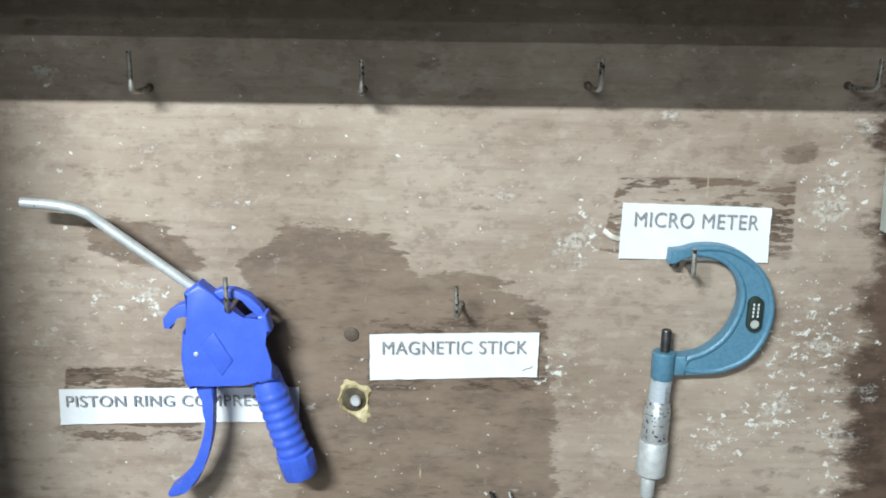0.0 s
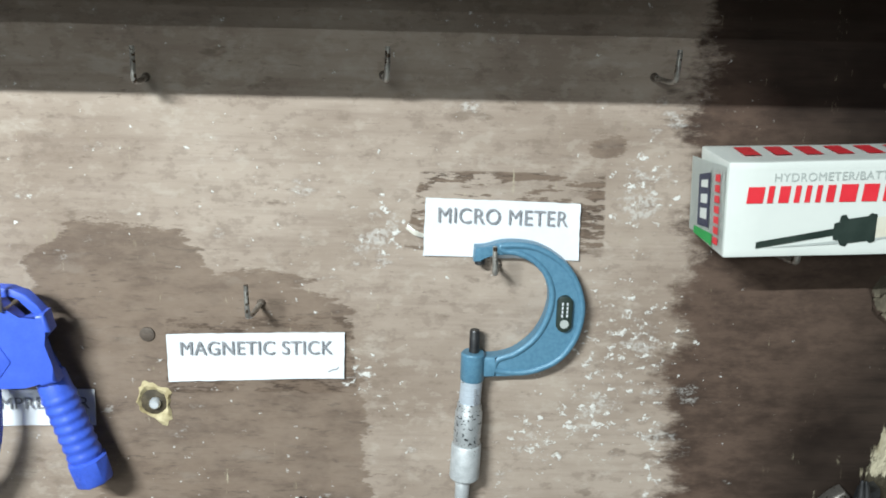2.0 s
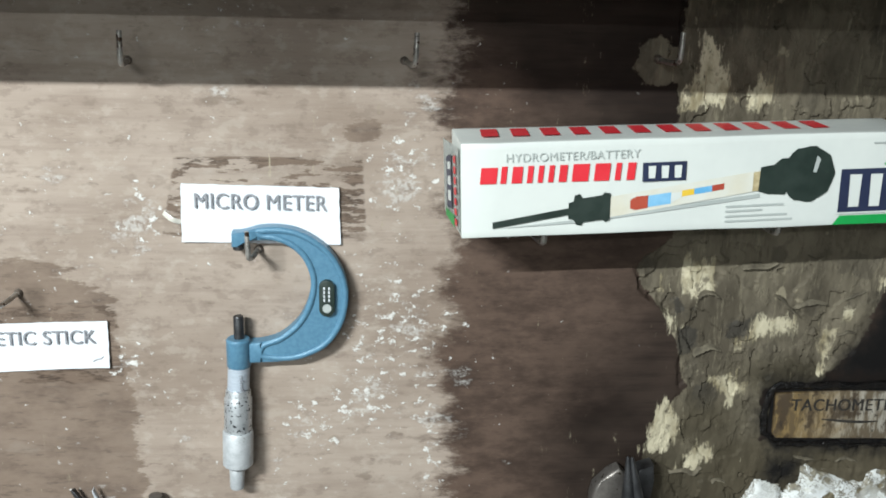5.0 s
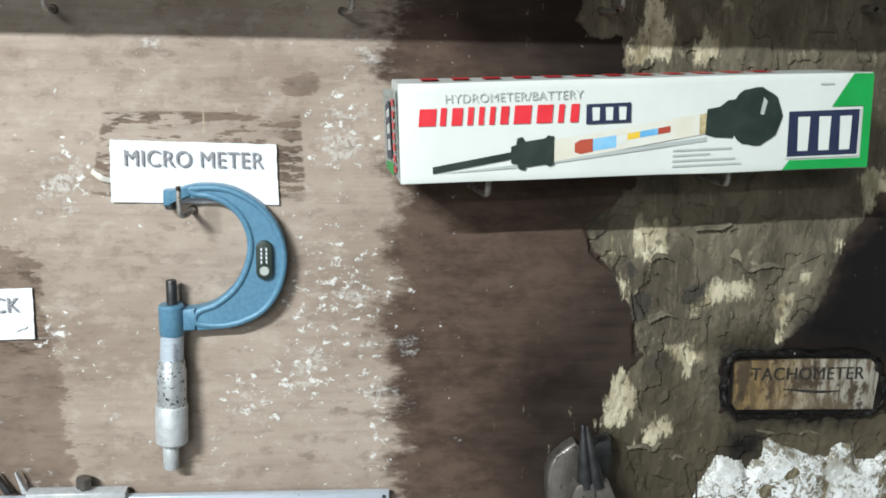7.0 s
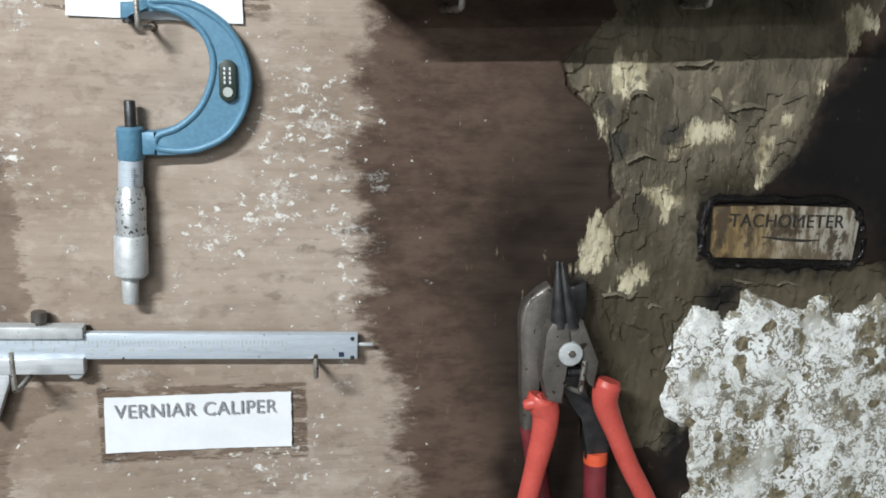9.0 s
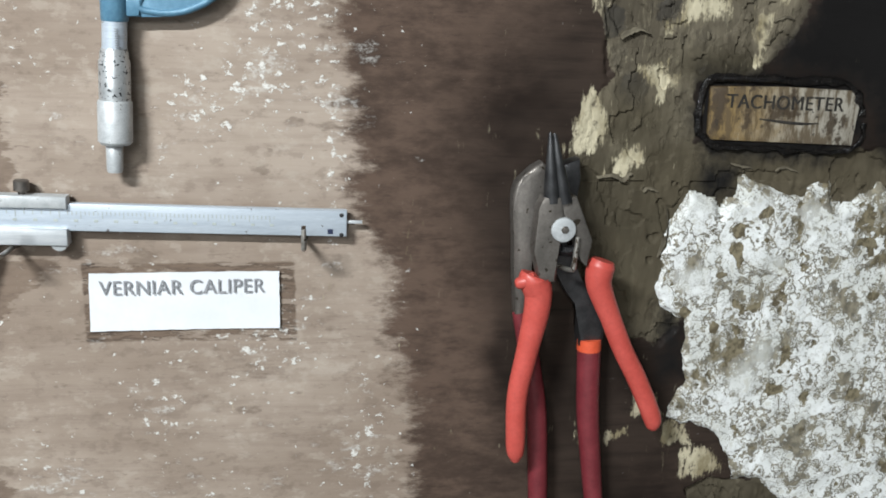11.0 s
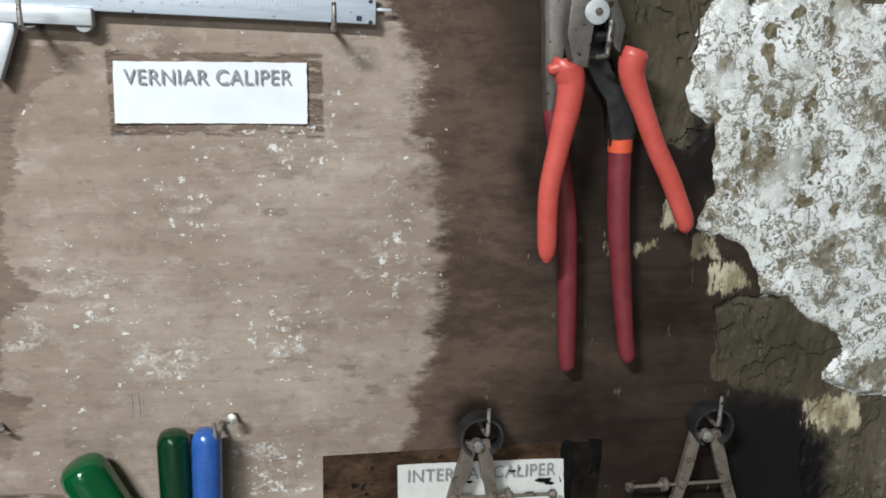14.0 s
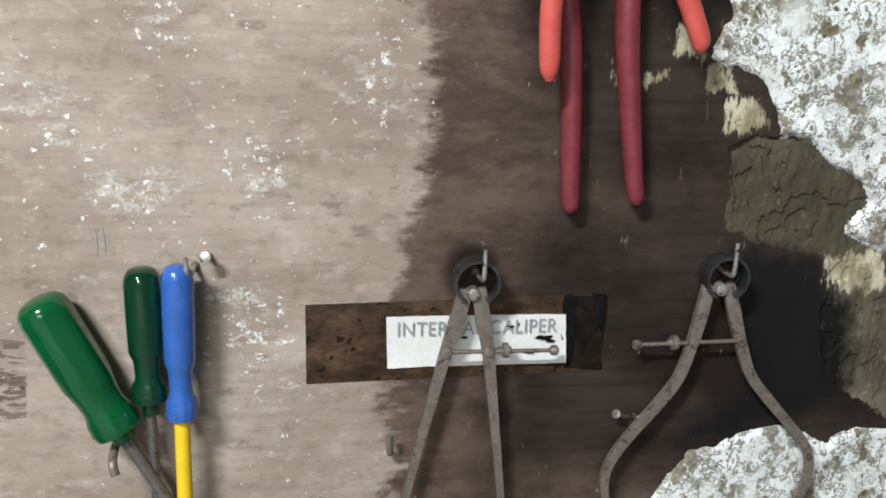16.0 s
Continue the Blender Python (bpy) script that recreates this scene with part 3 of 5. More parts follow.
# Depth of the dark varnish; lens edge darkening is painted in around z 1.28.
def varnish_shade_field(x, z):
    blobs = ((.33, 1.53, .10, .07), (.345, 1.15, .025, .05), (.46, .99, .05, .05), (.311, .989, .02, .02), (.47, .92, .06, .05), (.37, .95, .03, .03))
    v = np.clip(np.maximum.reduce([1.25 - np.hypot((x - a) / c, (z - b) / e) for a, b, c, e in blobs]), 0, 1)
    deep = np.clip((inside(x, z, DARK) - .018) / (.075 + .03 * np.clip((z - 1.25) / .1, 0, 1)), 0, 1) * np.interp(z, [.90, .95, 1.03, 1.12, 1.20, 1.28, 1.36, 1.42, 1.48], [.95, .85, .48, .85, 1.0, .95, .55, .48, 1.0])
    return np.clip(np.maximum(v, deep) * (0.68 + 0.8 * fractal(x, z, 0.05, 61)), 0, 1)


# Where the torn layers turn to a darker olive brown.
def olive_dark_field(x, z):
    spots = ((.50, 1.0, .065, .075), (.405, 1.205, .04, .06), (.43, 1.262, .03, .02), (.51, 1.258, .07, .018), (.45, 1.315, .03, .012), (.42, 1.235, .075, .05), (.50, 1.262, .10, .028), (.405, 1.285, .03, .02))
    v = np.maximum.reduce([1.5 - np.hypot((x - a) / c, (z - b) / e) for a, b, c, e in spots])
    return np.clip(v * (0.6 + 0.8 * fractal(x, z, 0.02, 63)), 0, 1)


def chip_field(x, z):
    spots = ((.215, 1.345, .045, .05), (.20, 1.31, .045, .045), (.175, 1.29, .03, .03), (.075, 1.33, .015, .02), (.225, 1.44, .025, .04), (.085, 1.41, .02, .03),
             (.13, 1.03, .05, .035), (.19, .95, .03, .04), (.09, 1.07, .05, .05), (.15, 1.12, .05, .04), (.20, 1.16, .04, .04), (-.16, 1.37, .04, .02),
             (.26, 1.10, .02, .06), (.195, 1.05, .04, .04), (.24, 1.29, .012, .10))
    v = np.maximum.reduce([(1.1 - np.hypot((x - a) / c, (z - b) / e)) * (1.5 if k < 3 else 1.15) for k, (a, b, c, e) in enumerate(spots)])
    return np.clip(np.clip(v, 0, 1.5) * 0.5 + 0.55 * fractal(x + 1, z + 2, 0.04, 71) + 0.13, 0, 1) * np.where(x > 0.29, 0.25, 1.0)


board = relief("wall_board", -.34, .66, .78, 1.62, .0010, board_height, {
    "stain": lambda x, z: mask_of(x, z, STAIN), "residue": lambda x, z: mask_of(x, z, RESIDUE), "dark": lambda x, z: mask_of(x, z, [DARK], 0.05),
    "peel": lambda x, z: mask_of(x, z, PEEL), "black": lambda x, z: mask_of(x, z, BLACK, 0.03), "cream": lambda x, z: mask_of(x, z, CREAM + CREAM2 + CREAM3, 0.012), "char": lambda x, z: mask_of(x, z, CHAR, 0.012),
    "varnish_shade": varnish_shade_field, "olive_dark": olive_dark_field, "chips": chip_field}, PLY, finer=.335)
tagged(board, "worn brown plywood tool board with chipped, stained and torn veneer", "tool board", kind="structure")

PLASTER_TOP = [(.434, 1.229), (.442, 1.2436), (.4546, 1.2386), (.461, 1.231), (.4652, 1.2413), (.4735, 1.241), (.4734, 1.253), (.486, 1.2506), (.498, 1.244),
               (.5096, 1.2417), (.511, 1.252), (.5237, 1.251), (.527, 1.239), (.5415, 1.2366), (.5565, 1.25), (.59, 1.245), (.66, 1.25), (.66, .99), (.5805, .9955),
               (.559, .9997), (.540, 1.0107), (.5513, 1.0272), (.539, 1.041), (.517, 1.0545), (.5023, 1.066), (.4857, 1.068), (.480, 1.087), (.469, 1.0996), (.44, 1.109),
               (.444, 1.127), (.4496, 1.133), (.444, 1.171), (.431, 1.179), (.427, 1.19)]
PLASTER_LOW = [(.4267, .83), (.443, .858), (.4546, .8694), (.474, .8744), (.493, .881), (.510, .8846), (.526, .878), (.5446, .871), (.5606, .882), (.586, .878), (.66, .87), (.66, .79), (.42, .79)]


BARE = [(.4727, 1.2153, .006, .010), (.4714, 1.2265, .004, .004), (.4861, 1.236, .005, .005), (.4881, 1.2196, .003, .0025), (.5086, 1.1443, .006, .010), (.5063, 1.1253, .006, .005),
        (.463, 1.1977, .006, .0025), (.4753, 1.153, .004, .006), (.5579, 1.1212, .005, .004), (.5545, 1.2167, .007, .006), (.4441, 1.1759, .004, .004), (.4629, 1.1663, .003, .004), (.5615, 1.1838, .005, .0025)]
FLAT = [(.4957, 1.1504, .007, .010), (.4848, 1.1338, .008, .009), (.4474, 1.1956, .010, .006), (.448, 1.2392, .007, .006), (.4811, 1.2388, .008, .005), (.5159, 1.2315, .006, .009), (.496, 1.205, .005, .004)]


def plaster(name, poly, box, label):
    def rim(x, z):
        return inside(x, z, poly) + (fractal(x, z, 0.010, 81) - 0.5) * 0.008

    def crust(x, z):
        return fractal(x, z, 0.016, 91, 4)

    def spots(x, z, blobs):
        wob = 1.4 * (fractal(x, z, 0.006, 85) - 0.5)
        return np.clip(np.maximum.reduce([1.35 - np.hypot((x - a) / c, (z - b) / e) / 1.25 for a, b, c, e in blobs]) + wob, 0, 1)

    def height(x, z):
        lump = crust(x, z)
        return np.clip(rim(x, z) / 0.002, -1, 1) * 0.0022 + np.clip(rim(x, z) / 0.004, 0, 1) * (lump - 0.5) * 0.0028
    ob = relief(name, *box, 0.0012, height, {"low": lambda x, z: np.maximum(1 - crust(x, z) - 0.10, spots(x, z, BARE)) - 0.3 * spots(x, z, FLAT), "flat": lambda x, z: spots(x, z, FLAT)}, PLASTER, lambda x, z: rim(x, z) > -0.002)
    return tagged(ob, label, "flaking paint", kind="structure")


plaster("plaster", PLASTER_TOP, (.415, .66, .975, 1.265), "crusty flaking white paint over brown plaster")
plaster("plaster", PLASTER_LOW, (.41, .66, .80, .895), "flaking white paint low on the board")

tagged(part("trim_patch", slab(PATCH, -.0005, .0004, 0.0002), surface("brown_glue", (0.024, 0.014, 0.008), (0.092, 0.054, 0.032), 0.6, 0, 45, (0.7, 1, 1.3), bump=0.5, speck=(0.010, 0.007, 0.005), speck_at=0.63, speck_scale=130, mottle=0.7, spec=0.1)),
       "dark brown glue patch left by an older label", "glue patch", kind="structure")



def flake(path, width, lift, seed):
    """A torn, curled strip of veneer whose lower lip stands off the board."""
    bm = bmesh.new()
    line = smooth_line([(a, b, 0) for a, b in path], 6)
    rows = []
    for i, p in enumerate(line):
        way = (line[min(i + 1, len(line) - 1)] - line[max(i - 1, 0)]).normalized()
        up = Vector((-way.y, way.x, 0)) if way.x > 0 else Vector((way.y, -way.x, 0))
        e = noise.noise(Vector((p.x * 500, p.y * 500, seed)))
        taper = math.sin(math.pi * (i + 0.6) / (len(line) + 0.2)) ** 0.5
        w = width * taper * (1 + 0.5 * e)
        rows.append([bm.verts.new(B(p.x + up.x * w * s - up.x * .0008 * e, d * (0.4 + 0.6 * taper), p.y + up.y * w * s - up.y * .0008 * e))
                     for s, d in ((1.0, -.0048), (.6, -.0026), (.25, lift * .55), (0.0, lift), (.04, lift - .0007), (.5, -.0040))])
    for a, b in zip(rows, rows[1:]):
        for k in range(5):
            bm.faces.new((a[k], a[k + 1], b[k + 1], b[k]))
    return part("flake", bm, LIFTED, board)


FLAKES_HIGH = (
        ([(.450, 1.3585), (.4563, 1.3604), (.4628, 1.3615), (.4705, 1.3605)], .005, .0022), ([(.4377, 1.3661), (.4429, 1.3632), (.4474, 1.3581), (.4546, 1.353)], .004, .0016),
        ([(.3937, 1.3295), (.3989, 1.3326), (.4036, 1.3343), (.4093, 1.3322)], .004, .0020), ([(.4801, 1.3631), (.4855, 1.3657), (.4934, 1.369)], .003, .0016),
        ([(.4168, 1.382), (.4231, 1.383), (.4311, 1.383), (.4372, 1.3861)], .004, .0016), ([(.3929, 1.3653), (.3959, 1.3675), (.4007, 1.3676), (.4057, 1.3647)], .003, .0016),
        ([(.4544, 1.3905), (.4596, 1.3877), (.4642, 1.3899)], .003, .0014))
FLAKES_LOW = (
        ([(.4626, 1.2628), (.4700, 1.2606), (.4760, 1.2604)], .003, .0010), ([(.4900, 1.2590), (.4960, 1.2604), (.5040, 1.2580)], .003, .0010),
        ([(.4787, 1.3408), (.4851, 1.3434), (.4902, 1.3425)], .003, .0016), ([(.3857, 1.2539), (.394, 1.2548), (.4008, 1.2524), (.4055, 1.2571)], .005, .0022),
        ([(.4131, 1.2463), (.4164, 1.248), (.4216, 1.2462)], .003, .0016), ([(.4252, 1.2084), (.4287, 1.2188), (.4275, 1.2377)], .004, .0018))
for number, (path, width, lift) in enumerate(FLAKES_HIGH + FLAKES_LOW):
    flake(path, width, lift * 0.6, number * 3.1)

# plain room that closes the place
tagged(part("wall_north", block(-3.2, 3.2, BY + .012, BY + .16, 0, 2.8), ROOM), "plain painted wall behind the board", "wall", kind="structure")
tagged(part("wall_south", block(-3.2, 3.2, -6.1, -5.95, 0, 2.8), ROOM), "plain painted workshop wall", "wall", kind="structure")
tagged(part("wall_west", block(-3.35, -3.2, -6.1, BY + .16, 0, 2.8), ROOM), "plain painted workshop wall", "wall", kind="structure")
tagged(part("wall_east", block(3.2, 3.35, -6.1, BY + .16, 0, 2.8), ROOM), "plain painted workshop wall", "wall", kind="structure")
tagged(part("floor", block(-3.35, 3.35, -6.1, BY + .16, -.1, 0), FLOOR), "grey concrete workshop floor", "floor", kind="structure")
tagged(part("ceiling", block(-3.35, 3.35, -6.1, BY + .16, 2.8, 2.9), ROOM), "plain white ceiling", "ceiling", kind="structure")
# shelf over the board and the post beside it, out of view, whose shadows fall on the board
tagged(part("trim_shelf", block(-.6, 1.0, BY - .144, BY + .012, 1.56, 1.585), DARKWOOD), "dark wooden shelf above the tool board", "shelf", kind="structure")
tagged(part("trim_post", block(-.36, -.252, BY - .16, BY + .012, .3, 1.56), DARKWOOD), "dark wooden post beside the tool board", "post", kind="structure")


# ---- paper labels ----
def label_card(name, corners, words, field, material, ink, label, tilt=0.0):
    card = thing(name, (corners[3][0], 0, corners[3][1]), label, "label", "labels on the board")
    bm = bmesh.new()
    tl, tr, br, bl = (Vector((*c, 0)) for c in corners)
    n, k = 24, 8
    grid = []
    for j in range(k + 1):
        row = []
        for i in range(n + 1):
            u, w = i / n, j / k
            p = (bl * (1 - u) + br * u) * (1 - w) + (tl * (1 - u) + tr * u) * w
            e = noise.noise(Vector((p.x * 60, p.y * 60, 3)))
            lift = 0.0010 + 0.0004 * e + 0.0007 * (abs(u - 0.5) * 2) ** 6 + 0.0005 * (1 - w) ** 4
            jig = 0.0004 * noise.noise(Vector((p.x * 400, p.y * 400, 9))) if j in (0, k) or i in (0, n) else 0
            row.append(bm.verts.new(B(p.x + jig, lift, p.y + jig)))
        grid.append(row)
    for j in range(k):
        for i in range(n):
            bm.faces.new((grid[j][i], grid[j][i + 1], grid[j + 1][i + 1], grid[j + 1][i]))
    rim = bmesh.ops.extrude_face_region(bm, geom=bm.faces[:])
    for v in [g for g in rim["geom"] if isinstance(g, bmesh.types.BMVert)]:
        v.co.y += 0.0006
    part("paper", bm, material, card)
    lettering("lettering", words, field, 0.0024, ink, card, 0.008)
    return card


label_card("paper_label", [(.1071, 1.4312), (.1892, 1.4292), (.19, 1.3981), (.1064, 1.3998)], "MICRO METER",
           ((.1139, 1.4182), (.1826, 1.4168), (.1139, 1.4266)), PAPER, INK, "white paper label reading micro meter, glued to the board")
label_card("paper_label", [(-.0317, 1.3533), (.0645, 1.3553), (.0642, 1.3284), (-.0316, 1.3256)], "MAGNETIC STICK",
           ((-.0245, 1.3415), (.0578, 1.3428), (-.0245, 1.3495)), PAPER, INK, "white paper label reading magnetic stick, slightly torn edge")
label_card("paper_label", [(-.2096, 1.318), (-.0723, 1.3207), (-.0729, 1.2994), (-.2102, 1.2964)], "PISTON RING COMPRESSOR",
           ((-.2058, 1.3075), (-.0755, 1.3095), (-.2058, 1.3145)), PAPER, INK, "long white paper label reading piston ring compressor")
label_card("paper_label", [(.1128, 1.2015), (.2115, 1.2022), (.2116, 1.17), (.1121, 1.1696)], "VERNIAR CALIPER",
           ((.1178, 1.1897), (.2036, 1.1906), (.1178, 1.1976)), PAPER, INK, "white paper label reading verniar caliper")
label_card("paper_label", [(.2635, .9634), (.3674, .9625), (.3695, .9324), (.2646, .9325)], "INTERNAL CALIPER",
           ((.2700, .9518), (.3625, .9520), (.2700, .9603)), SMUDGED, INK, "smudged white paper label reading internal caliper")
label_card("paper_label", [(-.06, .9535), (.0502, .9523), (.0506, .905), (-.06, .906)], "ER",
           ((.0335, .938), (.0455, .938), (.0335, .9465)), PAPER, INK, "white paper label whose last two letters show")

stick = [ob for ob in scene.objects if "magnetic" in ob.get("label", "")][0]
part("pen_tick", rod([(.0555, .0019, 1.3322), (.0580, .0019, 1.3335), (.0600, .0019, 1.3338), (.0612, .0019, 1.3352)], .00035, 5, 3, flat=0.3), INK, stick)

plate = thing("tachometer_label", (.449, 0, 1.2766), "oil-stained yellowed paper label reading tachometer, rimmed with black tar", "label", "labels on the board")
part("paper", slab([(.4455, 1.3061), (.4465, 1.280), (.449, 1.2766), (.5337, 1.2742), (.5350, 1.296), (.5301, 1.3051), (.49, 1.3065)], 0, .0016, .0005), OLD_PAPER, plate)
lettering("lettering", "TACHOMETER", ((.4555, 1.2945), (.5250, 1.2935), (.4555, 1.3022)), .0021, BLACK_INK, plate, 0.05)
part("underline", rod([(.476, .0016, 1.2885), (.49, .0016, 1.287), (.502, .0016, 1.2862), (.512, .0016, 1.2865)], [.0004, .001, .0009, .0003], 6, 3, flat=0.5), BLACK_INK, plate)


def tar_bead(path, r):
    bm = rod([(x, .0012, z) for x, z in path], r, 7, 5, flat=0.8)
    for v in bm.verts:
        v.co += Vector((1, .4, 1)) * (0.0022 * noise.noise(v.co * 220)) + Vector((1, .3, 1)) * (0.0012 * noise.noise(v.co * 700))
    return bm


smudge = thing("tar_smudge", (.378, 0, .93), "black tar smudge over the end of a label", "smudge")
part("smear", slab([(.3685, .9728), (.3912, .9735), (.3918, .9560), (.3908, .9400), (.3922, .9268), (.3800, .9275), (.3690, .9290)], 0, .0009, .0002), surface("tarry_brown", (0.005, 0.0045, 0.004), (0.016, 0.012, 0.009), 0.7, 0, 70, bump=0.4, spec=0.03), smudge)
for shape in ([(.3662, .9735), (.3700, .9748), (.3735, .9722), (.3722, .9640), (.3742, .9560), (.3726, .9470), (.3738, .9380), (.3716, .9292), (.3684, .9330), (.3672, .9440), (.3650, .9500), (.3668, .9590), (.3652, .9660)],
              [(.3830, .9745), (.3912, .9738), (.3918, .9600), (.3900, .9500), (.3880, .9560), (.3862, .9500), (.3850, .9620), (.3836, .9660)]):
    part("smear", slab(shape, 0, .0016, .0004), BLACK_RUBBER, smudge)
for px, pz, pr in ((.3555, .9485, .0028), (.3590, .9465, .0016), (.3350, .9560, .0012), (.3470, .9400, .0018), (.3080, .9500, .0012)):
    part("blot", slab([(px + pr * (1 + .5 * math.sin(k * 2.3 + px * 900)) * math.cos(k * .785) * 1.6, pz + pr * (1 + .4 * math.cos(k * 1.7)) * math.sin(k * .785) * .7) for k in range(8)], .0016, .0026, .0002), BLACK_RUBBER, smudge)

part("tar_rim", tar_bead([(.441, 1.281), (.4405, 1.295), (.443, 1.3075), (.451, 1.3105), (.49, 1.3105), (.524, 1.3095), (.5335, 1.301), (.5375, 1.292)], .0021), TAR, plate, "glossy black tar bead")
part("tar_rim", tar_bead([(.441, 1.281), (.452, 1.273), (.47, 1.2725), (.50, 1.271), (.526, 1.2705), (.5385, 1.276), (.5395, 1.287)], .0015), TAR, plate, "glossy black tar bead")

tape = thing("clear_tape", (.098, 0, 1.408), "curled strip of clear tape beside a label", "tape")
part("strip", rod([(.0975, .001, 1.4155), (.102, .003, 1.4125), (.1065, .0015, 1.4105)], [.0012, .0014, .0012], 8, 4, flat=0.15), TAPE, tape)


pencil = thing("pencil_mark", (.1135, 0, 1.002), "three short dark pencil strokes on the plywood", "pencil mark")
for x0, z0, x1, z1 in ((.1110, 1.0158, .1112, 1.0020), (.1148, 1.0167, .1153, 1.0013), (.1168, 1.0136, .1172, 1.0080)):
    part("stroke", rod([(x0, .0002, z0), ((x0 + x1) / 2 + .0004, .0003, (z0 + z1) / 2), (x1, .0002, z1)], .0003, 5, 3, flat=0.4), INK, pencil)


# ---- hooks and nails ----
def hook(x, z, tip, out, bend=0.004, r=0.0014, group="bent nail hooks", label="bent steel nail hook driven into the board"):
    tx, tz = tip
    ob = thing("nail_hook", (x, 0, z), label, "hook", group)
    part("shank", rod([(x, -.004, z), (x + (tx - x) * .5, out * .6, z - .0005), (x + (tx - x) * .85, out - .002, z + .0006), (tx - (tx - x) * .1, out, z + bend), (tx, out, tz)],
                      [r, r, r, r, r * .85], 10, 4), NAIL, ob)
    part("collar", lathe((x, -.001, z), (x + (tx - x) * .08, .0025, z), [(0, r * 1.7), (.5, r * 1.6), (1, r * 1.1)], 12), RUSTY, ob, "rusty collar at the board")
    return ob


for x, z, tx, tz in ((-.1468, 1.4900, -.1489, 1.5103), (-.0344, 1.4907, -.0334, 1.5078), (.0844, 1.4941, .0871, 1.5101), (.2230, 1.4960, .2279, 1.5116),
                     (.3570, 1.4989, .3604, 1.5142), (.503, 1.503, .505, 1.519)):
    hook(x, z, (tx, tz), .025, group="top row of hooks")
hook(.0197, 1.3715, (.0160, 1.3897), .025)
hook(-.1040, 1.3760, (-.1048, 1.3955), .032)
hook(.1465, 1.3955, (.1426, 1.4110), .022)
hook(.2900, 1.4085, (.2935, 1.4160), .038, r=.0016, label="bent steel hook carrying the carton")
hook(.4170, 1.4140, (.4150, 1.4205), .040, r=.0016, label="bent steel hook carrying the carton")
hook(.0785, 1.2178, (.0770, 1.2388), .030)
hook(.2250, 1.2210, (.2247, 1.2341), .030, label="rusty bent nail under the caliper beam")
hook(.3560, 1.2100, (.3666, 1.2290), .034, label="steel hook carrying the pliers")
hook(.3130, .9900, (.3142, 1.0080), .022)
hook(.4570, .9900, (.4574, 1.0098), .022)
hook(.1610, .9950, (.1587, 1.0065), .024)


def nail(path, r, head, label, bright=RUSTY):
    ob = thing("nail", path[0], label, "nail", "loose nails")
    part("shank", rod(path, r, 9, 3), RUSTY, ob)
    if head:
        a, b = Vector(path[-2]), Vector(path[-1])
        w = (b - a).normalized()
        part("head", lathe(b, b + w * .0012, [(0, head), (.7, head), (1, head * .7)], 14), bright, ob)
    return ob


nail([(.2665, -.003, .8805), (.2662, .006, .8810), (.2658, .011, .8850), (.2652, .012, .8950)], .0018, 0, "rusty bent nail below a paper label")
nail([(.4150, -.003, .8935), (.4085, .003, .8965), (.4008, .009, .9015)], .0013, .0028, "thin headed nail holding the outside caliper leg")
nail([(.4160, -.003, .8960), (.4135, .008, .8975), (.4128, .013, .9010)], .0011, 0, "small bent nail beside the outside caliper leg")
nail([(.1165, -.003, .8985), (.1162, .018, .8975), (.1166, .027, .8940), (.1180, .029, .8880)], .0024, 0, "rusty nail carrying the large screwdriver")
nail([(.1690, -.003, 1.0000), (.1680, .006, 1.0010), (.1672, .011, 1.0025)], .0015, .0032, "round-headed nail beside the screwdrivers", NAIL)
nail([(.0400, -.003, 1.0000), (.0425, .008, 1.0000), (.0440, .012, 1.0030)], .0014, 0, "rusty nail stub in the stained plywood")
screw = thing("screw_head", (-.0421, 0, 1.3528), "rusty brown flush screw head sunk in the plywood", "screw")
part("head", disc(-.0421, 1.3528, -.001, .0011, .0042, 18, .0007), surface("rust_brown_screw", (0.070, 0.052, 0.041), (0.105, 0.080, 0.064), 0.6, 0, 300, bump=0.4), screw)
part("slot", slab([(-.0448, 1.3531), (-.0394, 1.3536), (-.0394, 1.3527), (-.0448, 1.3522)], .0008, .0012, 0), DARKWOOD, screw)

# ---- torn hole with a bolt end ----
hole = thing("torn_hole", (-.0409, 0, 1.3128), "torn yellow splintered hole with a steel bolt end inside", "hole")
bm = bmesh.new()
rings = []
for k in range(40):
    a = 2 * math.pi * k / 40
    j = noise.noise(Vector((math.cos(a) * 2.2, math.sin(a) * 2.2, 7.3)))
    spike = 0.006 * max(0, math.cos(a + 1.05)) ** 14 + 0.004 * max(0, math.cos(a - 1.9)) ** 10 + 0.003 * max(0, math.cos(a - 0.6)) ** 18
    ro, ri = 0.0088 + 0.0022 * j + 0.0022 * noise.noise(Vector((math.cos(a) * 9, math.sin(a) * 9, 2.2))) + spike, 0.0072 + 0.0008 * noise.noise(Vector((math.cos(a) * 3, math.sin(a) * 3, 1.1)))
    rings.append([bm.verts.new(B(-.0409 + r * math.cos(a), d, 1.3128 + r * 1.08 * math.sin(a))) for r, d in ((ro, .0003), ((ro + ri) / 2, .0016 + .001 * j), (ri, .0008), (ri * .92, -.0002))])
for k in range(40):
    for i in range(3):
        bm.faces.new((rings[k][i], rings[k][i + 1], rings[(k + 1) % 40][i + 1], rings[(k + 1) % 40][i]))
part("splintered_rim", bm, WOOD_SPLIT, hole, "pale yellow splintered rim")
# no real depth: a flat disc, the hollow's shade painted as dark brown
part("cavity", disc(-.0409, 1.3128, -.0005, .0004, .0074, 24, .0002), surface("brown_cavity_shade", (0.04, 0.03, 0.018), (0.09, 0.07, 0.042), 0.6, 0, 200, bump=0.5), hole, "flat brown disc with the hollow's shade in its colour")
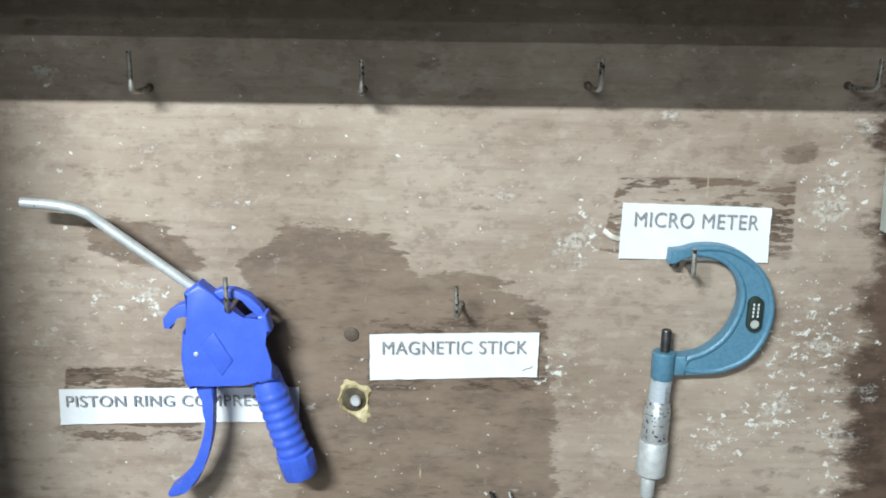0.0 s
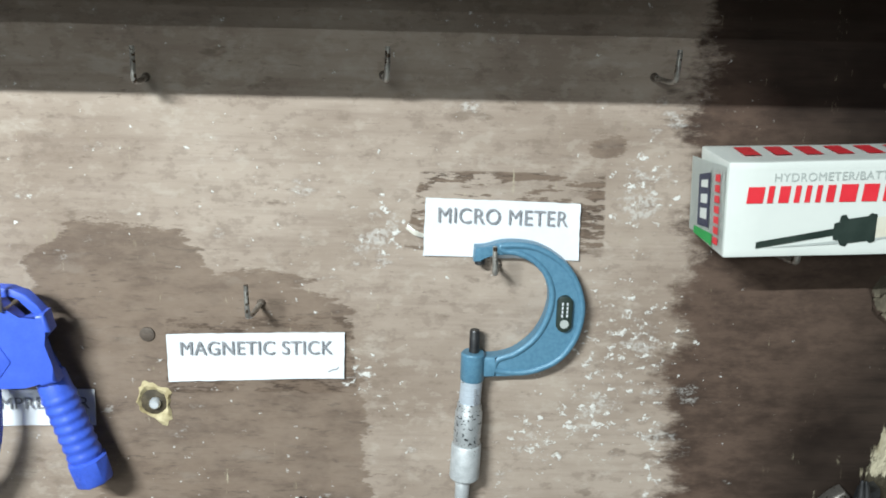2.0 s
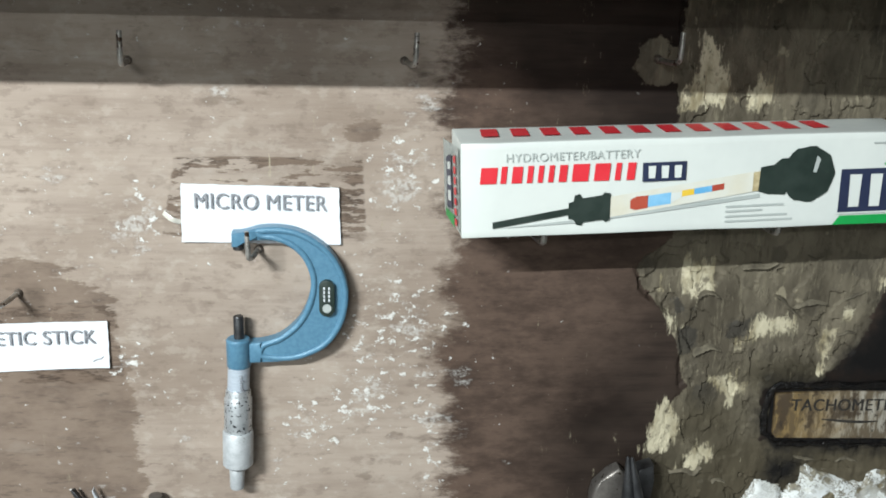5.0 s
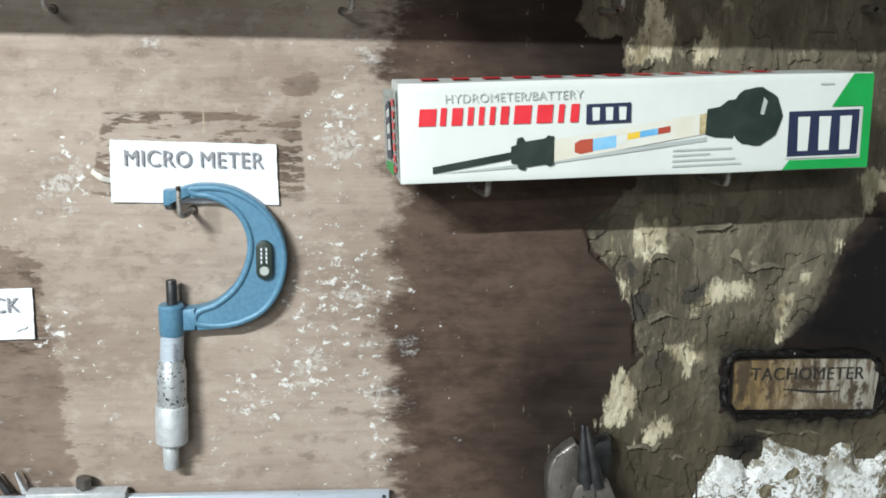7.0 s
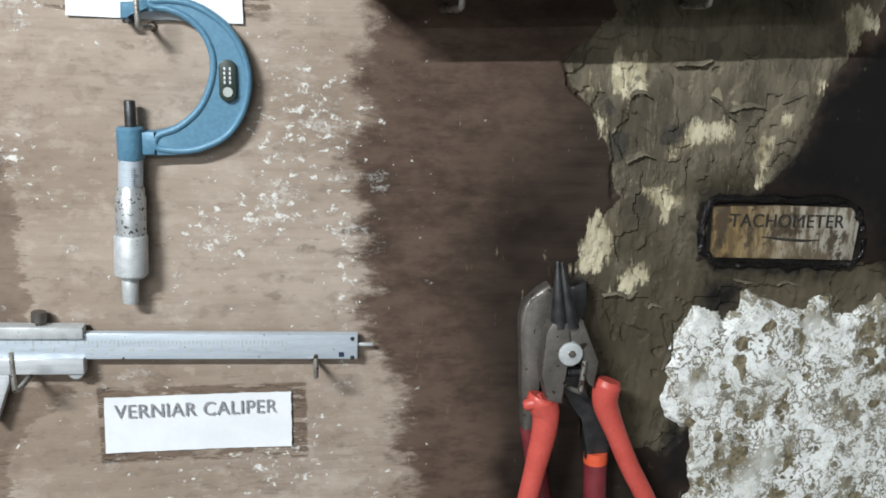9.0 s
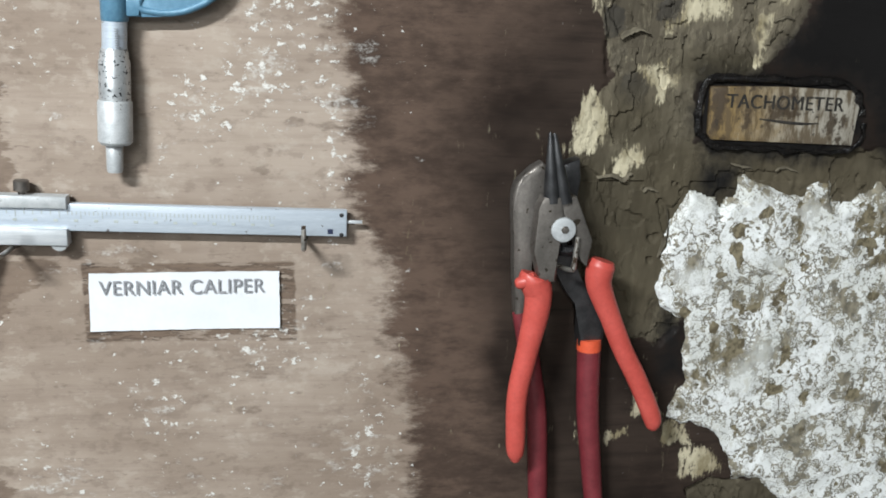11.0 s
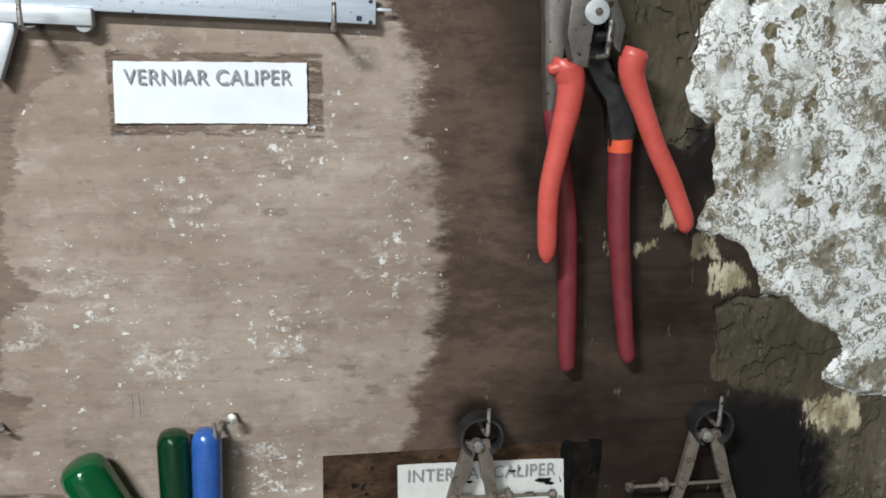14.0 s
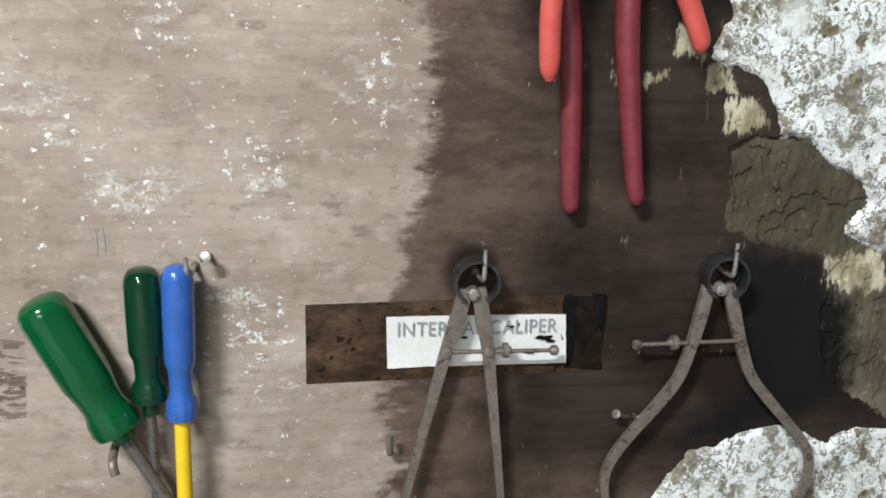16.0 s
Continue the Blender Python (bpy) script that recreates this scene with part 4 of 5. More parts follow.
part("bolt_end", lathe((-.0400, .0002, 1.3125), (-.0398, .0042, 1.3128), [(0, .0032), (.7, .0031), (1, .0022)], 14), STEEL, hole, "shiny bolt end")

# ---- blue air blow gun ----
gun = thing("air_blow_gun", (-.088, 0, 1.276), "blue plastic air blow gun with bent steel nozzle on a nail", "air gun")
GX = .008
SHELL = [(-.1279, 1.3855), (-.1195, 1.3914), (-.1123, 1.3853), (-.1054, 1.3783), (-.0975, 1.3702), (-.0893, 1.3740), (-.0846, 1.3747), (-.0823, 1.3646), (-.0879, 1.3582), (-.0845, 1.3453),
         (-.0803, 1.3372), (-.0895, 1.3342), (-.0970, 1.3361), (-.1166, 1.3353), (-.1274, 1.3306), (-.1301, 1.3352), (-.1314, 1.3482), (-.1298, 1.3635), (-.1246, 1.3715)]
part("body", slab(SHELL, GX + .012, GX + .022, .0021, seg=3), BLUE_PLASTIC, gun)
part("rear_shell", slab([(-.107 + (a + .107) * .78, 1.357 + (b - 1.357) * .78 - .003) for a, b in SHELL], GX + .001, GX + .0125, 0), BLUE_PLASTIC, gun)
part("hanging_loop", slab([(-.1148, 1.3843), (-.1088, 1.3872), (-.1014, 1.3866), (-.0941, 1.3836), (-.0885, 1.3774), (-.0840, 1.3712), (-.0905, 1.3715), (-.0938, 1.3779), (-.0972, 1.3818), (-.1015, 1.3836), (-.1060, 1.3832), (-.1095, 1.3805)],
                          GX + .011, GX + .0185, .0010), BLUE_PLASTIC, gun)
part("finger_hook", slab([(-.1251, 1.3798), (-.1321, 1.3778), (-.1377, 1.3740), (-.1406, 1.3698), (-.1404, 1.3644), (-.1365, 1.3641), (-.1354, 1.3683), (-.1331, 1.3715), (-.1294, 1.3725), (-.1245, 1.3706)],
                         GX + .011, GX + .018, .0010), BLUE_PLASTIC, gun)
part("trigger", slab([(-.1255, 1.3330), (-.1205, 1.3157), (-.1237, 1.2971), (-.1322, 1.2781), (-.1436, 1.2672), (-.1427, 1.2636), (-.1350, 1.2661), (-.1259, 1.2757), (-.1185, 1.2971),
                      (-.1165, 1.3157), (-.1165, 1.3340)], GX + .008, GX + .018, .0018, 3, 3), BLUE_PLASTIC, gun)
ga, gb = Vector((-.0893, GX + .011, 1.3387)), Vector((-.0730, GX + .011, 1.2865))
prof = [(0, .0070), (.03, .0082)]
for k in range(7):
    s = .22 + .105 * k
    prof += [(s, .0087), (s + .02, .0089), (s + .04, .0094), (s + .065, .0094), (s + .085, .0088)]
prof += [(.97, .0086), (1, .0084)]
part("ribbed_grip", lathe(ga, gb, prof, 24), BLUE_PLASTIC, gun)
part("hose_cap", lathe((-.0737, GX + .011, 1.2892), (-.0697, GX + .011, 1.2745), [(0, .0088), (.08, .0108), (.9, .0104), (1, .0092)], 8), BLUE_PLASTIC, gun)
part("badge", slab([(-.1204, 1.3573), (-.1126, 1.3650), (-.1030, 1.3484), (-.1095, 1.3393)], GX + .021, GX + .0226, .0006), BLUE_PLASTIC, gun)
part("screw", disc(-.1227, 1.3519, GX + .018, GX + .0228, .0014, 12), CHROME, gun, "small bright screw")
part("nozzle", rod([(-.2105, GX + .015, 1.4323), (-.1912, GX + .015, 1.4307), (-.1779, GX + .014, 1.4267), (-.1686, GX + .013, 1.4195), (-.1256, GX + .012, 1.3867), (-.1230, GX + .012, 1.3840)],
                   [.0028, .0029, .0029, .0029, .0029, .0029], 14, 6), ALU, gun, "bent bright steel tube")

# ---- micrometer ----
mic = thing("micrometer", (.1315, 0, 1.2571), "teal enamelled outside micrometer with chrome thimble, hung on a nail", "micrometer")
MD = .0022
OUT = [(.1333, 1.4068), (.1394, 1.4073), (.1477, 1.4096), (.1574, 1.4099), (.1671, 1.4082), (.1768, 1.4032), (.1851, 1.3959), (.1911, 1.3856), (.194, 1.3737), (.1929, 1.3617), (.189, 1.3512), (.1818, 1.3422), (.1721, 1.3369), (.1619, 1.3343), (.1396, 1.3335)]
INN = [(.1401, 1.3451), (.148, 1.3458), (.1567, 1.3487), (.1655, 1.3561), (.1709, 1.365), (.1738, 1.3754), (.1734, 1.3843), (.1695, 1.3931), (.1626, 1.3995), (.1544, 1.4027), (.1447, 1.4028), (.1375, 1.4016), (.1371, 1.3988), (.1329, 1.3988)]


def fine2(pts, n=3):
    return [(p.x, p.y) for p in smooth_line([(a, b, 0) for a, b in pts], n)]


def inset(pts, by):
    """A line moved sideways, to its right hand for a positive distance."""
    out = []
    for i, p in enumerate(pts):
        w = (Vector(pts[min(i + 1, len(pts) - 1)]) - Vector(pts[max(i - 1, 0)])).normalized()
        out.append((p[0] + w.y * by, p[1] - w.x * by))
    return out


part("frame", slab(fine2(OUT) + fine2(INN[:11]) + INN[11:], MD, MD + .0072, .0008, seg=2), TEAL, mic)
loop = inset(OUT[2:-1], .0017) + [(.1500, 1.3366), (.1462, 1.3385), (.1470, 1.3420), (.1495, 1.3442)] + inset(INN[2:10], .0017) + [(.1500, 1.4046), (.1470, 1.4060), (.1462, 1.4074)]
part("raised_rim", rod([(a, MD + .0073, b) for a, b in loop + loop[:1]], .0016, 10, 4, flat=0.85), TEAL, mic)
part("anvil_arm", slab([(.1334, 1.4066), (.1394, 1.4071), (.1465, 1.4089), (.1462, 1.4036), (.1375, 1.4018), (.1371, 1.3992), (.1332, 1.3992)], MD + .006, MD + .0086, .0008), TEAL, mic)
part("sleeve_arm", slab([(.1390, 1.3337), (.1470, 1.3338), (.1462, 1.3396), (.1470, 1.3455), (.1390, 1.3450)], MD + .006, MD + .0086, .0008), TEAL, mic)
part("anvil", lathe((.1363, MD + .005, 1.4010), (.1363, MD + .005, 1.3970), [(0, .0028), (.9, .0028), (1, .0024)], 14), DARK_STEEL, mic, "dark steel anvil")
part("spindle", lathe((.1350, MD + .006, 1.3470), (.1350, MD + .006, 1.3603), [(0, .0028), (.94, .0028), (1, .0024)], 16), DARK_STEEL, mic, "dark steel spindle")
part("sleeve_block", lathe((.1345, MD + .006, 1.3475), (.1345, MD + .006, 1.3310), [(0, .0058), (.06, .0066), (.94, .0066), (1, .0060)], 24), TEAL, mic)
part("sleeve", lathe((.1343, MD + .006, 1.3312), (.1335, MD + .006, 1.3170), [(0, .0060), (1, .0060)], 24), CHROME, mic, "chrome sleeve with graduations")
for k in range(9):
    part("graduation", block(.1352, .1375 if k % 5 == 0 else .1366, BY - MD - .0124, BY - MD - .0112, 1.3188 + k * .0011, 1.3191 + k * .0011), INK, mic)
part("thimble", lathe((.1335, MD + .0065, 1.3182), (.1326, MD + .0065, 1.2930), [(0, .0062), (.06, .0068), (.2, .0070), (.24, .0076), (1, .0076)], 28), SPECKED, mic, "pitted chrome thimble with dark specks")
part("knurled_cap", lathe((.1326, MD + .007, 1.2932), (.1318, MD + .007, 1.2712), [(0, .0078), (.04, .0084), (.93, .0084), (1, .0070)], 28), ALU, mic, "matt grey cap")
part("ratchet", lathe((.1312, MD + .007, 1.2715), (.1308, MD + .007, 1.2571), [(0, .0034), (.1, .0042), (.9, .0040), (1, .0036)], 18), ALU, mic, "pale ratchet stop")
oval = [(.1825 + .0042 * math.cos(a), 1.3709 + .0060 * (1 if math.sin(a) > 0 else -1) + .0042 * math.sin(a)) for a in (math.pi * (k + .5) / 10 for k in range(20))]
name_plate = part("name_plate", slab(oval, MD + .007, MD + .0101, .0003), P_BLACK, mic, "black oval plate with unreadable marks")
for k in range(2):
    for j in range(4):
        part("mark", block(.1807 + k * .0026, .1815 + k * .0026, BY - MD - .0105, BY - MD - .0100, 1.3695 + j * .0022, 1.3709 + j * .0022), PAPER, name_plate)
part("mark", disc(.1825, 1.3655, MD + .0100, MD + .0105, .0024, 16, 0), P_GREY, name_plate)

# ---- vernier caliper ----
cal = thing("vernier_caliper", (.14, 0, 1.2175), "satin chrome vernier caliper with engraved scale resting on two nails", "caliper")
tilt = -.0047 / .1945


def cz(x, z):
    return z + (x - .15) * tilt


def bar(x0, x1, z0, z1, d0, d1, bevel=.0006):
    return slab([(x0, cz(x0, z0)), (x1, cz(x1, z0)), (x1, cz(x1, z1)), (x0, cz(x0, z1))], d0, d1, bevel)


part("beam", bar(.005, .2474, 1.2253, 1.2396, .004, .0085), CHROME, cal)
part("slider", bar(.0560, .1065, 1.2372, 1.2435, .003, .0112), ALU, cal)
part("slider_plate", bar(.0558, .1060, 1.2180, 1.2268, .003, .0114), STEEL, cal, "bright vernier plate")
part("sliding_jaw", slab([(.0552, 1.2215), (.0687, 1.2205), (.0687, 1.2156), (.0600, 1.1914), (.0580, 1.1914), (.0543, 1.1978)], .003, .0100, .0008), STEEL, cal)
part("fixed_jaw", slab([(.0535, 1.2215), (.0400, 1.2215), (.0390, 1.2156), (.0480, 1.1914), (.0535, 1.1950)], .003, .0100, .0008), STEEL, cal)
part("inside_jaw", slab([(.0480, 1.2440), (.0440, 1.2440), (.0385, 1.2560), (.0400, 1.2565)], .004, .0075, .0005), DARK_STEEL, cal)
part("inside_jaw", slab([(.0560, 1.2440), (.0530, 1.2440), (.0500, 1.2560), (.0508, 1.2565)], .004, .0075, .0005), STEEL, cal)
part("lock_screw", lathe((.0845, .007, 1.2440), (.0848, .007, 1.2525), [(0, .0018), (.35, .0018), (.36, .0038), (.95, .0038), (1, .0032)], 16), TOOL_STEEL, cal, "knurled lock screw")
part("thumb_wheel", disc(.1014, 1.2200, .004, .0095, .0042, 22), ALU, cal)
part("depth_rod", bar(.2470, .2556, 1.2322, 1.2338, .005, .0065, .0002), STEEL, cal)
for k in range(72):
    x = .060 + k * .0021
    if not (.0555 < x < .1065 and k % 2):
        part("graduation", bar(x, x + .00035, 1.2338 if k % 5 else 1.2322, 1.2358, .0084, .0087, 0), P_GREY, cal)
for k in range(15):
    part("numeral_bar", bar(.0700 + k * .0098, .0719 + k * .0098, 1.2302, 1.2315, .0084, .0087, 0), P_GREY, cal)
part("maker_mark", bar(.2372, .2400, 1.2268, 1.2294, .0084, .0088, 0), P_NAVY, cal)
for dx, dz in ((.2445, 1.2383), (.2445, 1.2276)):
    part("end_screw", disc(dx, cz(dx, dz - .0012), .008, .0089, .0012, 12, .0003), DARK_STEEL, cal)

# ---- hydrometer carton, lying on two hooks ----
carton = thing("hydrometer_carton", (.36, .01, 1.415), "white printed cardboard hydrometer carton with green end on two hooks", "carton")
CA = math.atan2(.0085, .2350)          # the carton leans up a little to one end
CX, CZ, CD0, CD1, CL, CH = .2488, 1.4165, .013, .056, .2305, .0465


def K(u, v, w):
    """A place on the carton in millimetres: along, up, and out from its front face."""
    x, z = u * CL / 235, v / 1000
    return B(CX + x * math.cos(CA) - z * math.sin(CA), CD1 + w / 1000, CZ + x * math.sin(CA) + z * math.cos(CA))


def carton_body():
    bm = bmesh.new()
    L, Hh, D = 235.0, CH * 1000, (CD1 - CD0) * 1000
    vs = [bm.verts.new(K(u, v, w)) for w in (0, -D) for u, v in ((0, 0), (L, 0), (L, Hh), (0, Hh))]
    for f in ((0, 1, 2, 3), (7, 6, 5, 4), (0, 4, 5, 1), (3, 2, 6, 7), (0, 3, 7, 4), (1, 5, 6, 2)):
        bm.faces.new([vs[i] for i in f])
    bmesh.ops.subdivide_edges(bm, edges=bm.edges[:], cuts=12, use_grid_fill=True)
    for v in bm.verts:
        v.co += Vector((0, 1, 1)) * (0.0005 * noise.noise(v.co * 25))
    sharp = [e for e in bm.edges if len(e.link_faces) == 2 and e.calc_face_angle(0) > 0.8]
    bmesh.ops.bevel(bm, geom=sharp, offset=.0008, segments=2, affect="EDGES", profile=0.5)
    return bm


def print_on(name, pts, material, w=0.75, parent=None, side="front", label=""):
    """A flat print on the carton: a closed outline in millimetres on its front, top or end."""
    place = {"front": lambda u, v: K(u, v, w), "top": lambda u, v: K(u, CH * 1000 + w, -v), "end": lambda u, v: K(-w, v, -u), "far": lambda u, v: K(235 + w, v, -u)}[side]
    bm = bmesh.new()
    bm.faces.new([bm.verts.new(place(*p)) for p in pts])
    me = bpy.data.meshes.new(name)
    bm.to_mesh(me)
    bm.free()
    return part_mesh(name, me, material, parent or carton, label, False)


def rect(u0, v0, u1, v1, lean=0.0):
    return [(u0, v0), (u1, v0 + lean), (u1, v1 + lean), (u0, v1)]


part("carton_body", carton_body(), BOX_WHITE, carton)
# loose end flap
flap = bmesh.new()
fl = [flap.verts.new(K(*p)) for p in ((-.3, 2, -2), (-1.2, 44, -2), (-4.5, 42, -43), (-4.0, 4, -43))]
flap.faces.new(fl)
bmesh.ops.solidify(flap, geom=flap.faces[:], thickness=.0006)
end_flap = part("end_flap", flap, BOX_WHITE, carton, "slightly open end flap")


def flap_print(name, pts, material):
    bm = bmesh.new()
    out = []
    for s, v in pts:                   # s: share of the depth, v: share of the height
        a, b = Vector(K(-.3, 2, -2)).lerp(K(-4.0, 4, -43), s), Vector(K(-1.2, 44, -2)).lerp(K(-4.5, 42, -43), s)
        out.append(bm.verts.new(a.lerp(b, v) + Vector((-.0009, 0, 0))))
    bm.faces.new(out)
    me = bpy.data.meshes.new(name)
    bm.to_mesh(me)
    bm.free()
    return part_mesh(name, me, material, carton, "", False)


flap_print("end_panel", [(.36, .20), (.70, .14), (.70, .80), (.36, .88)], P_NAVY)
for k in range(3):
    flap_print("end_mark", [(.43, .28 + k * .2), (.63, .25 + k * .2), (.63, .38 + k * .18), (.43, .42 + k * .18)], BOX_WHITE)
flap_print("end_green", [(.25, .0), (.80, .0), (.80, .10), (.25, .15)], P_GREEN)
for k in range(7):
    flap_print("end_red_mark", [(.08, .06 + k * .125), (.22, .05 + k * .125), (.22, .13 + k * .125), (.08, .15 + k * .125)], P_RED)

lettering("lettering", "HYDROMETER/BATTERY", ((22, 36.9), (88, 37.6), (22, 40.9)), .9, P_GREY, carton, 0.01, K)
# brand mark as plain red shapes
for u0, u1, top in ((9.0, 17.5, 34.6), (19.0, 22.3, 35.0), (24.5, 30.0, 34.8), (32.0, 35.2, 35.0), (37.3, 40.3, 35.0), (42.5, 45.5, 35.0), (47.7, 52.0, 35.0), (54.2, 62.8, 35.2), (65.2, 73.2, 35.2), (75.6, 78.8, 35.2), (81.5, 86.0, 35.2)):
    print_on("red_brand_shape", [(u0, 26.7), (u1 - .4, 26.7), (u1 + .4, top), (u0 + .8, top)], P_RED)
# small and large model plates with plain white shapes
for u0, v0, u1, v1, pad in ((89.5, 25.6, 111.5, 34.9, 1.6), (190.5, 6.0, 229.0, 29.6, 3.6)):
    big = u1 - u0 > 30
    if big:
        print_on("plate_border", rect(u0, v0, u1, v1, .3), BOX_WHITE, .9)
    print_on("navy_plate", rect(u0 + big * .9, v0 + big * .9, u1 - big * .9, v1 - big * .9, .3), P_NAVY, 1.05)
    w = (u1 - u0 - 2 * pad) / 3.3
    for k in range(3):
        u = u0 + pad + k * w * 1.15 + w * .22
        print_on("white_plate_shape", [(u + .05 * w, v0 + pad), (u + w * .62, v0 + pad), (u + w * .66, v1 - pad), (u, v1 - pad)], BOX_WHITE, 1.2)
print_on("green_corner", [(224, 46.0), (213.5, 30.4), (230, 30.6), (230, 5.4), (193, 5.2), (189.5, .6), (234.4, .6), (234.4, 46.0)], P_GREEN, .75)
print_on("green_end", [(1, 1), (42, 1), (42, 45), (1, 45)], P_GREEN, .5, side="far")
print_on("small_print_bar", rect(207, 41, 214, 41.8), P_GREY)
for k in range(4):
    print_on("small_print_bar", rect(133, 11.2 - k * 2.5, (163, 152, 165, 168)[k], 12.2 - k * 2.5, .4), P_GREY)
# printed picture of the hydrometer
print_on("picture_shadow", [(18, 4.6), (60, 8.0), (150, 17.8), (150, 15.8), (60, 6.2)], P_GREY, .75)
print_on("picture_rod", [(15.3, 4.6), (55, 10.6), (55, 14.0), (15.3, 7.8)], P_BLACK, .9)
print_on("picture_collar", [(53, 8.4), (55.5, 8.0), (57, 5.4), (59.5, 4.8), (60.5, 6.4), (70, 7.4), (71.5, 6.2), (74, 7.2), (74, 20.4), (71, 21.0), (69.5, 19.6), (60, 18.4), (58.5, 20.6), (56, 20.0), (55.5, 17.0), (53, 16.2)], P_BLACK, 1.05)
print_on("picture_tube", [(73.5, 8.4), (150, 19.4), (150, 29.4), (73.5, 18.6)], P_GLASS, .85)
print_on("picture_float", [(84, 12.6), (87, 11.6), (93, 12.6), (93, 18.8), (87, 18.4), (84, 16.8)], P_BROWN, 1.0)
print_on("picture_window", rect(92.8, 12.9, 104.5, 18.6, 1.4), P_BLUE, 1.0)
print_on("picture_stem", [(104.5, 14.6), (110, 17.4), (110, 20.0), (104.5, 19.6)], BOX_WHITE, 1.0)
print_on("picture_scale", rect(110, 17.6, 116.2, 20.6, .9), P_YELLOW, 1.0)
print_on("picture_scale", rect(116.2, 18.5, 125.2, 21.5, 1.2), P_BLUE, 1.0)
print_on("picture_scale", rect(125.2, 19.7, 131.4, 22.7, .9), P_BROWN, 1.0)
print_on("picture_mount", rect(146, 19.0, 150.5, 28.6, .4), WOOD_SPLIT, .95)
ball = [(174 + 13.8 * math.cos(a) * (1 + .03 * math.cos(9 * a)), 26.8 + 13.9 * math.sin(a) * (1 + .03 * math.cos(9 * a))) for a in (2 * math.pi * (k - 11) / 28 for k in range(23))]
print_on("picture_bulb", [(149, 19.0), (154, 17.5), (163, 17.0)] + [p for p in ball if p[0] > 163.5] + [(160, 35.0), (156, 32.0), (149.5, 31.0)], P_BLACK, 1.0)
print_on("picture_glint", [(176.5, 28), (178.3, 27.5), (180.0, 34), (178.0, 36)], P_GREY, 1.2)
# red shapes on the top
for k in range(12):
    u = 12 + k * 15.5
    print_on("red_top_shape", [(u, 14), (u + 8.5, 14), (u + 10.5, 36), (u + 1.8, 36)], P_RED, .6, side="top")

# ---- large slip-joint pincers with maroon grips ----
pin = thing("slip_joint_pliers", (.37, 0, 1.03), "large worn steel slip-joint pliers with dipped maroon grips", "pliers", "pliers on one hook")
part("jaw_plate", slab([(.3511, 1.2649), (.3405, 1.2567), (.3358, 1.2476), (.3375, 1.2220), (.3405, 1.1800), (.3471, 1.1722), (.3481, 1.2050), (.3500, 1.2368), (.3560, 1.2551)], .004, .013, .002, 2, 3), TOOL_STEEL, pin)
part("lower_jaw", slab([(.3712, 1.2672), (.3623, 1.2642), (.3600, 1.2534), (.3600, 1.2400), (.3708, 1.2420), (.3725, 1.2560)], .004, .014, .0018), DARK_STEEL, pin)
part("arm", slab([(.3500, 1.2350), (.3600, 1.2080), (.3691, 1.1915), (.3777, 1.1797), (.3782, 1.1600), (.3918, 1.1600), (.3906, 1.1800), (.3830, 1.1934), (.3700, 1.2080), (.3620, 1.2350)], .004, .014, .0025, 2, 3), DARK_STEEL, pin)
part("grip_band", rod([(.3849, .010, 1.1640), (.3852, .010, 1.1570)], .0070, 16, 1), ORANGE, pin, "orange band")
part("grip", rod([(.3852, .010, 1.1575), (.3870, .011, 1.1200), (.3915, .011, 1.0850), (.3965, .011, 1.0500), (.3995, .011, 1.0345), (.4003, .011, 1.0300)], [.0068, .0066, .0060, .0053, .0048, .0026], 18, 5), MAROON, pin)
part("grip", rod([(.3440, .009, 1.1800), (.3500, .010, 1.1550), (.3565, .010, 1.1200), (.3595, .010, 1.0850), (.3615, .010, 1.0500), (.3628, .010, 1.0300), (.3632, .010, 1.0255)], [.0045, .0058, .0060, .0058, .0056, .0050, .0026], 18, 5), MAROON, pin)

# ---- round-nose pliers with red grips ----
pl = thing("round_nose_pliers", (.37, .016, 1.10), "round-nose pliers with bright red vinyl grips hung over larger pliers", "pliers", "pliers on one hook")
part("jaw", lathe((.3525, .030, 1.2470), (.3489, .032, 1.2835), [(0, .0046), (.2, .0042), (.97, .0011), (1, .0006)], 16), DARK_STEEL, pl, "dark conical jaw")
part("jaw", lathe((.3592, .030, 1.2470), (.3512, .032, 1.2830), [(0, .0044), (.2, .0038), (.97, .0011), (1, .0006)], 16), DARK_STEEL, pl, "dark conical jaw")
part("half", slab([(.3474, 1.2500), (.3565, 1.2500), (.3590, 1.2393), (.3571, 1.2249), (.3564, 1.2045), (.3480, 1.2045), (.3435, 1.2212), (.3449, 1.2445)], .024, .034, .0012), TOOL_STEEL, pl)
part("half", slab([(.3573, 1.2500), (.3655, 1.2500), (.3755, 1.2268), (.3735, 1.2120), (.3700, 1.2150), (.3676, 1.2194), (.3669, 1.2304), (.3560, 1.2350)], .022, .032, .0012), TOOL_STEEL, pl)
part("pivot", disc(.3586, 1.2330, .030, .0352, .0066, 24, .0008), ALU, pl, "bright pivot disc")
part("pivot_nut", disc(.3592, 1.2332, .034, .0358, .0022, 6, .0004), TOOL_STEEL, pl)
coil = [(.3575 + .0095 * k / 28, .028 + .0024 * math.sin(k * math.pi / 2), 1.2203 + .0026 * math.cos(k * math.pi / 2)) for k in range(29)]
part("spring", rod(coil, .0005, 6, 2), DARK_STEEL, pl, "small dark coil spring")
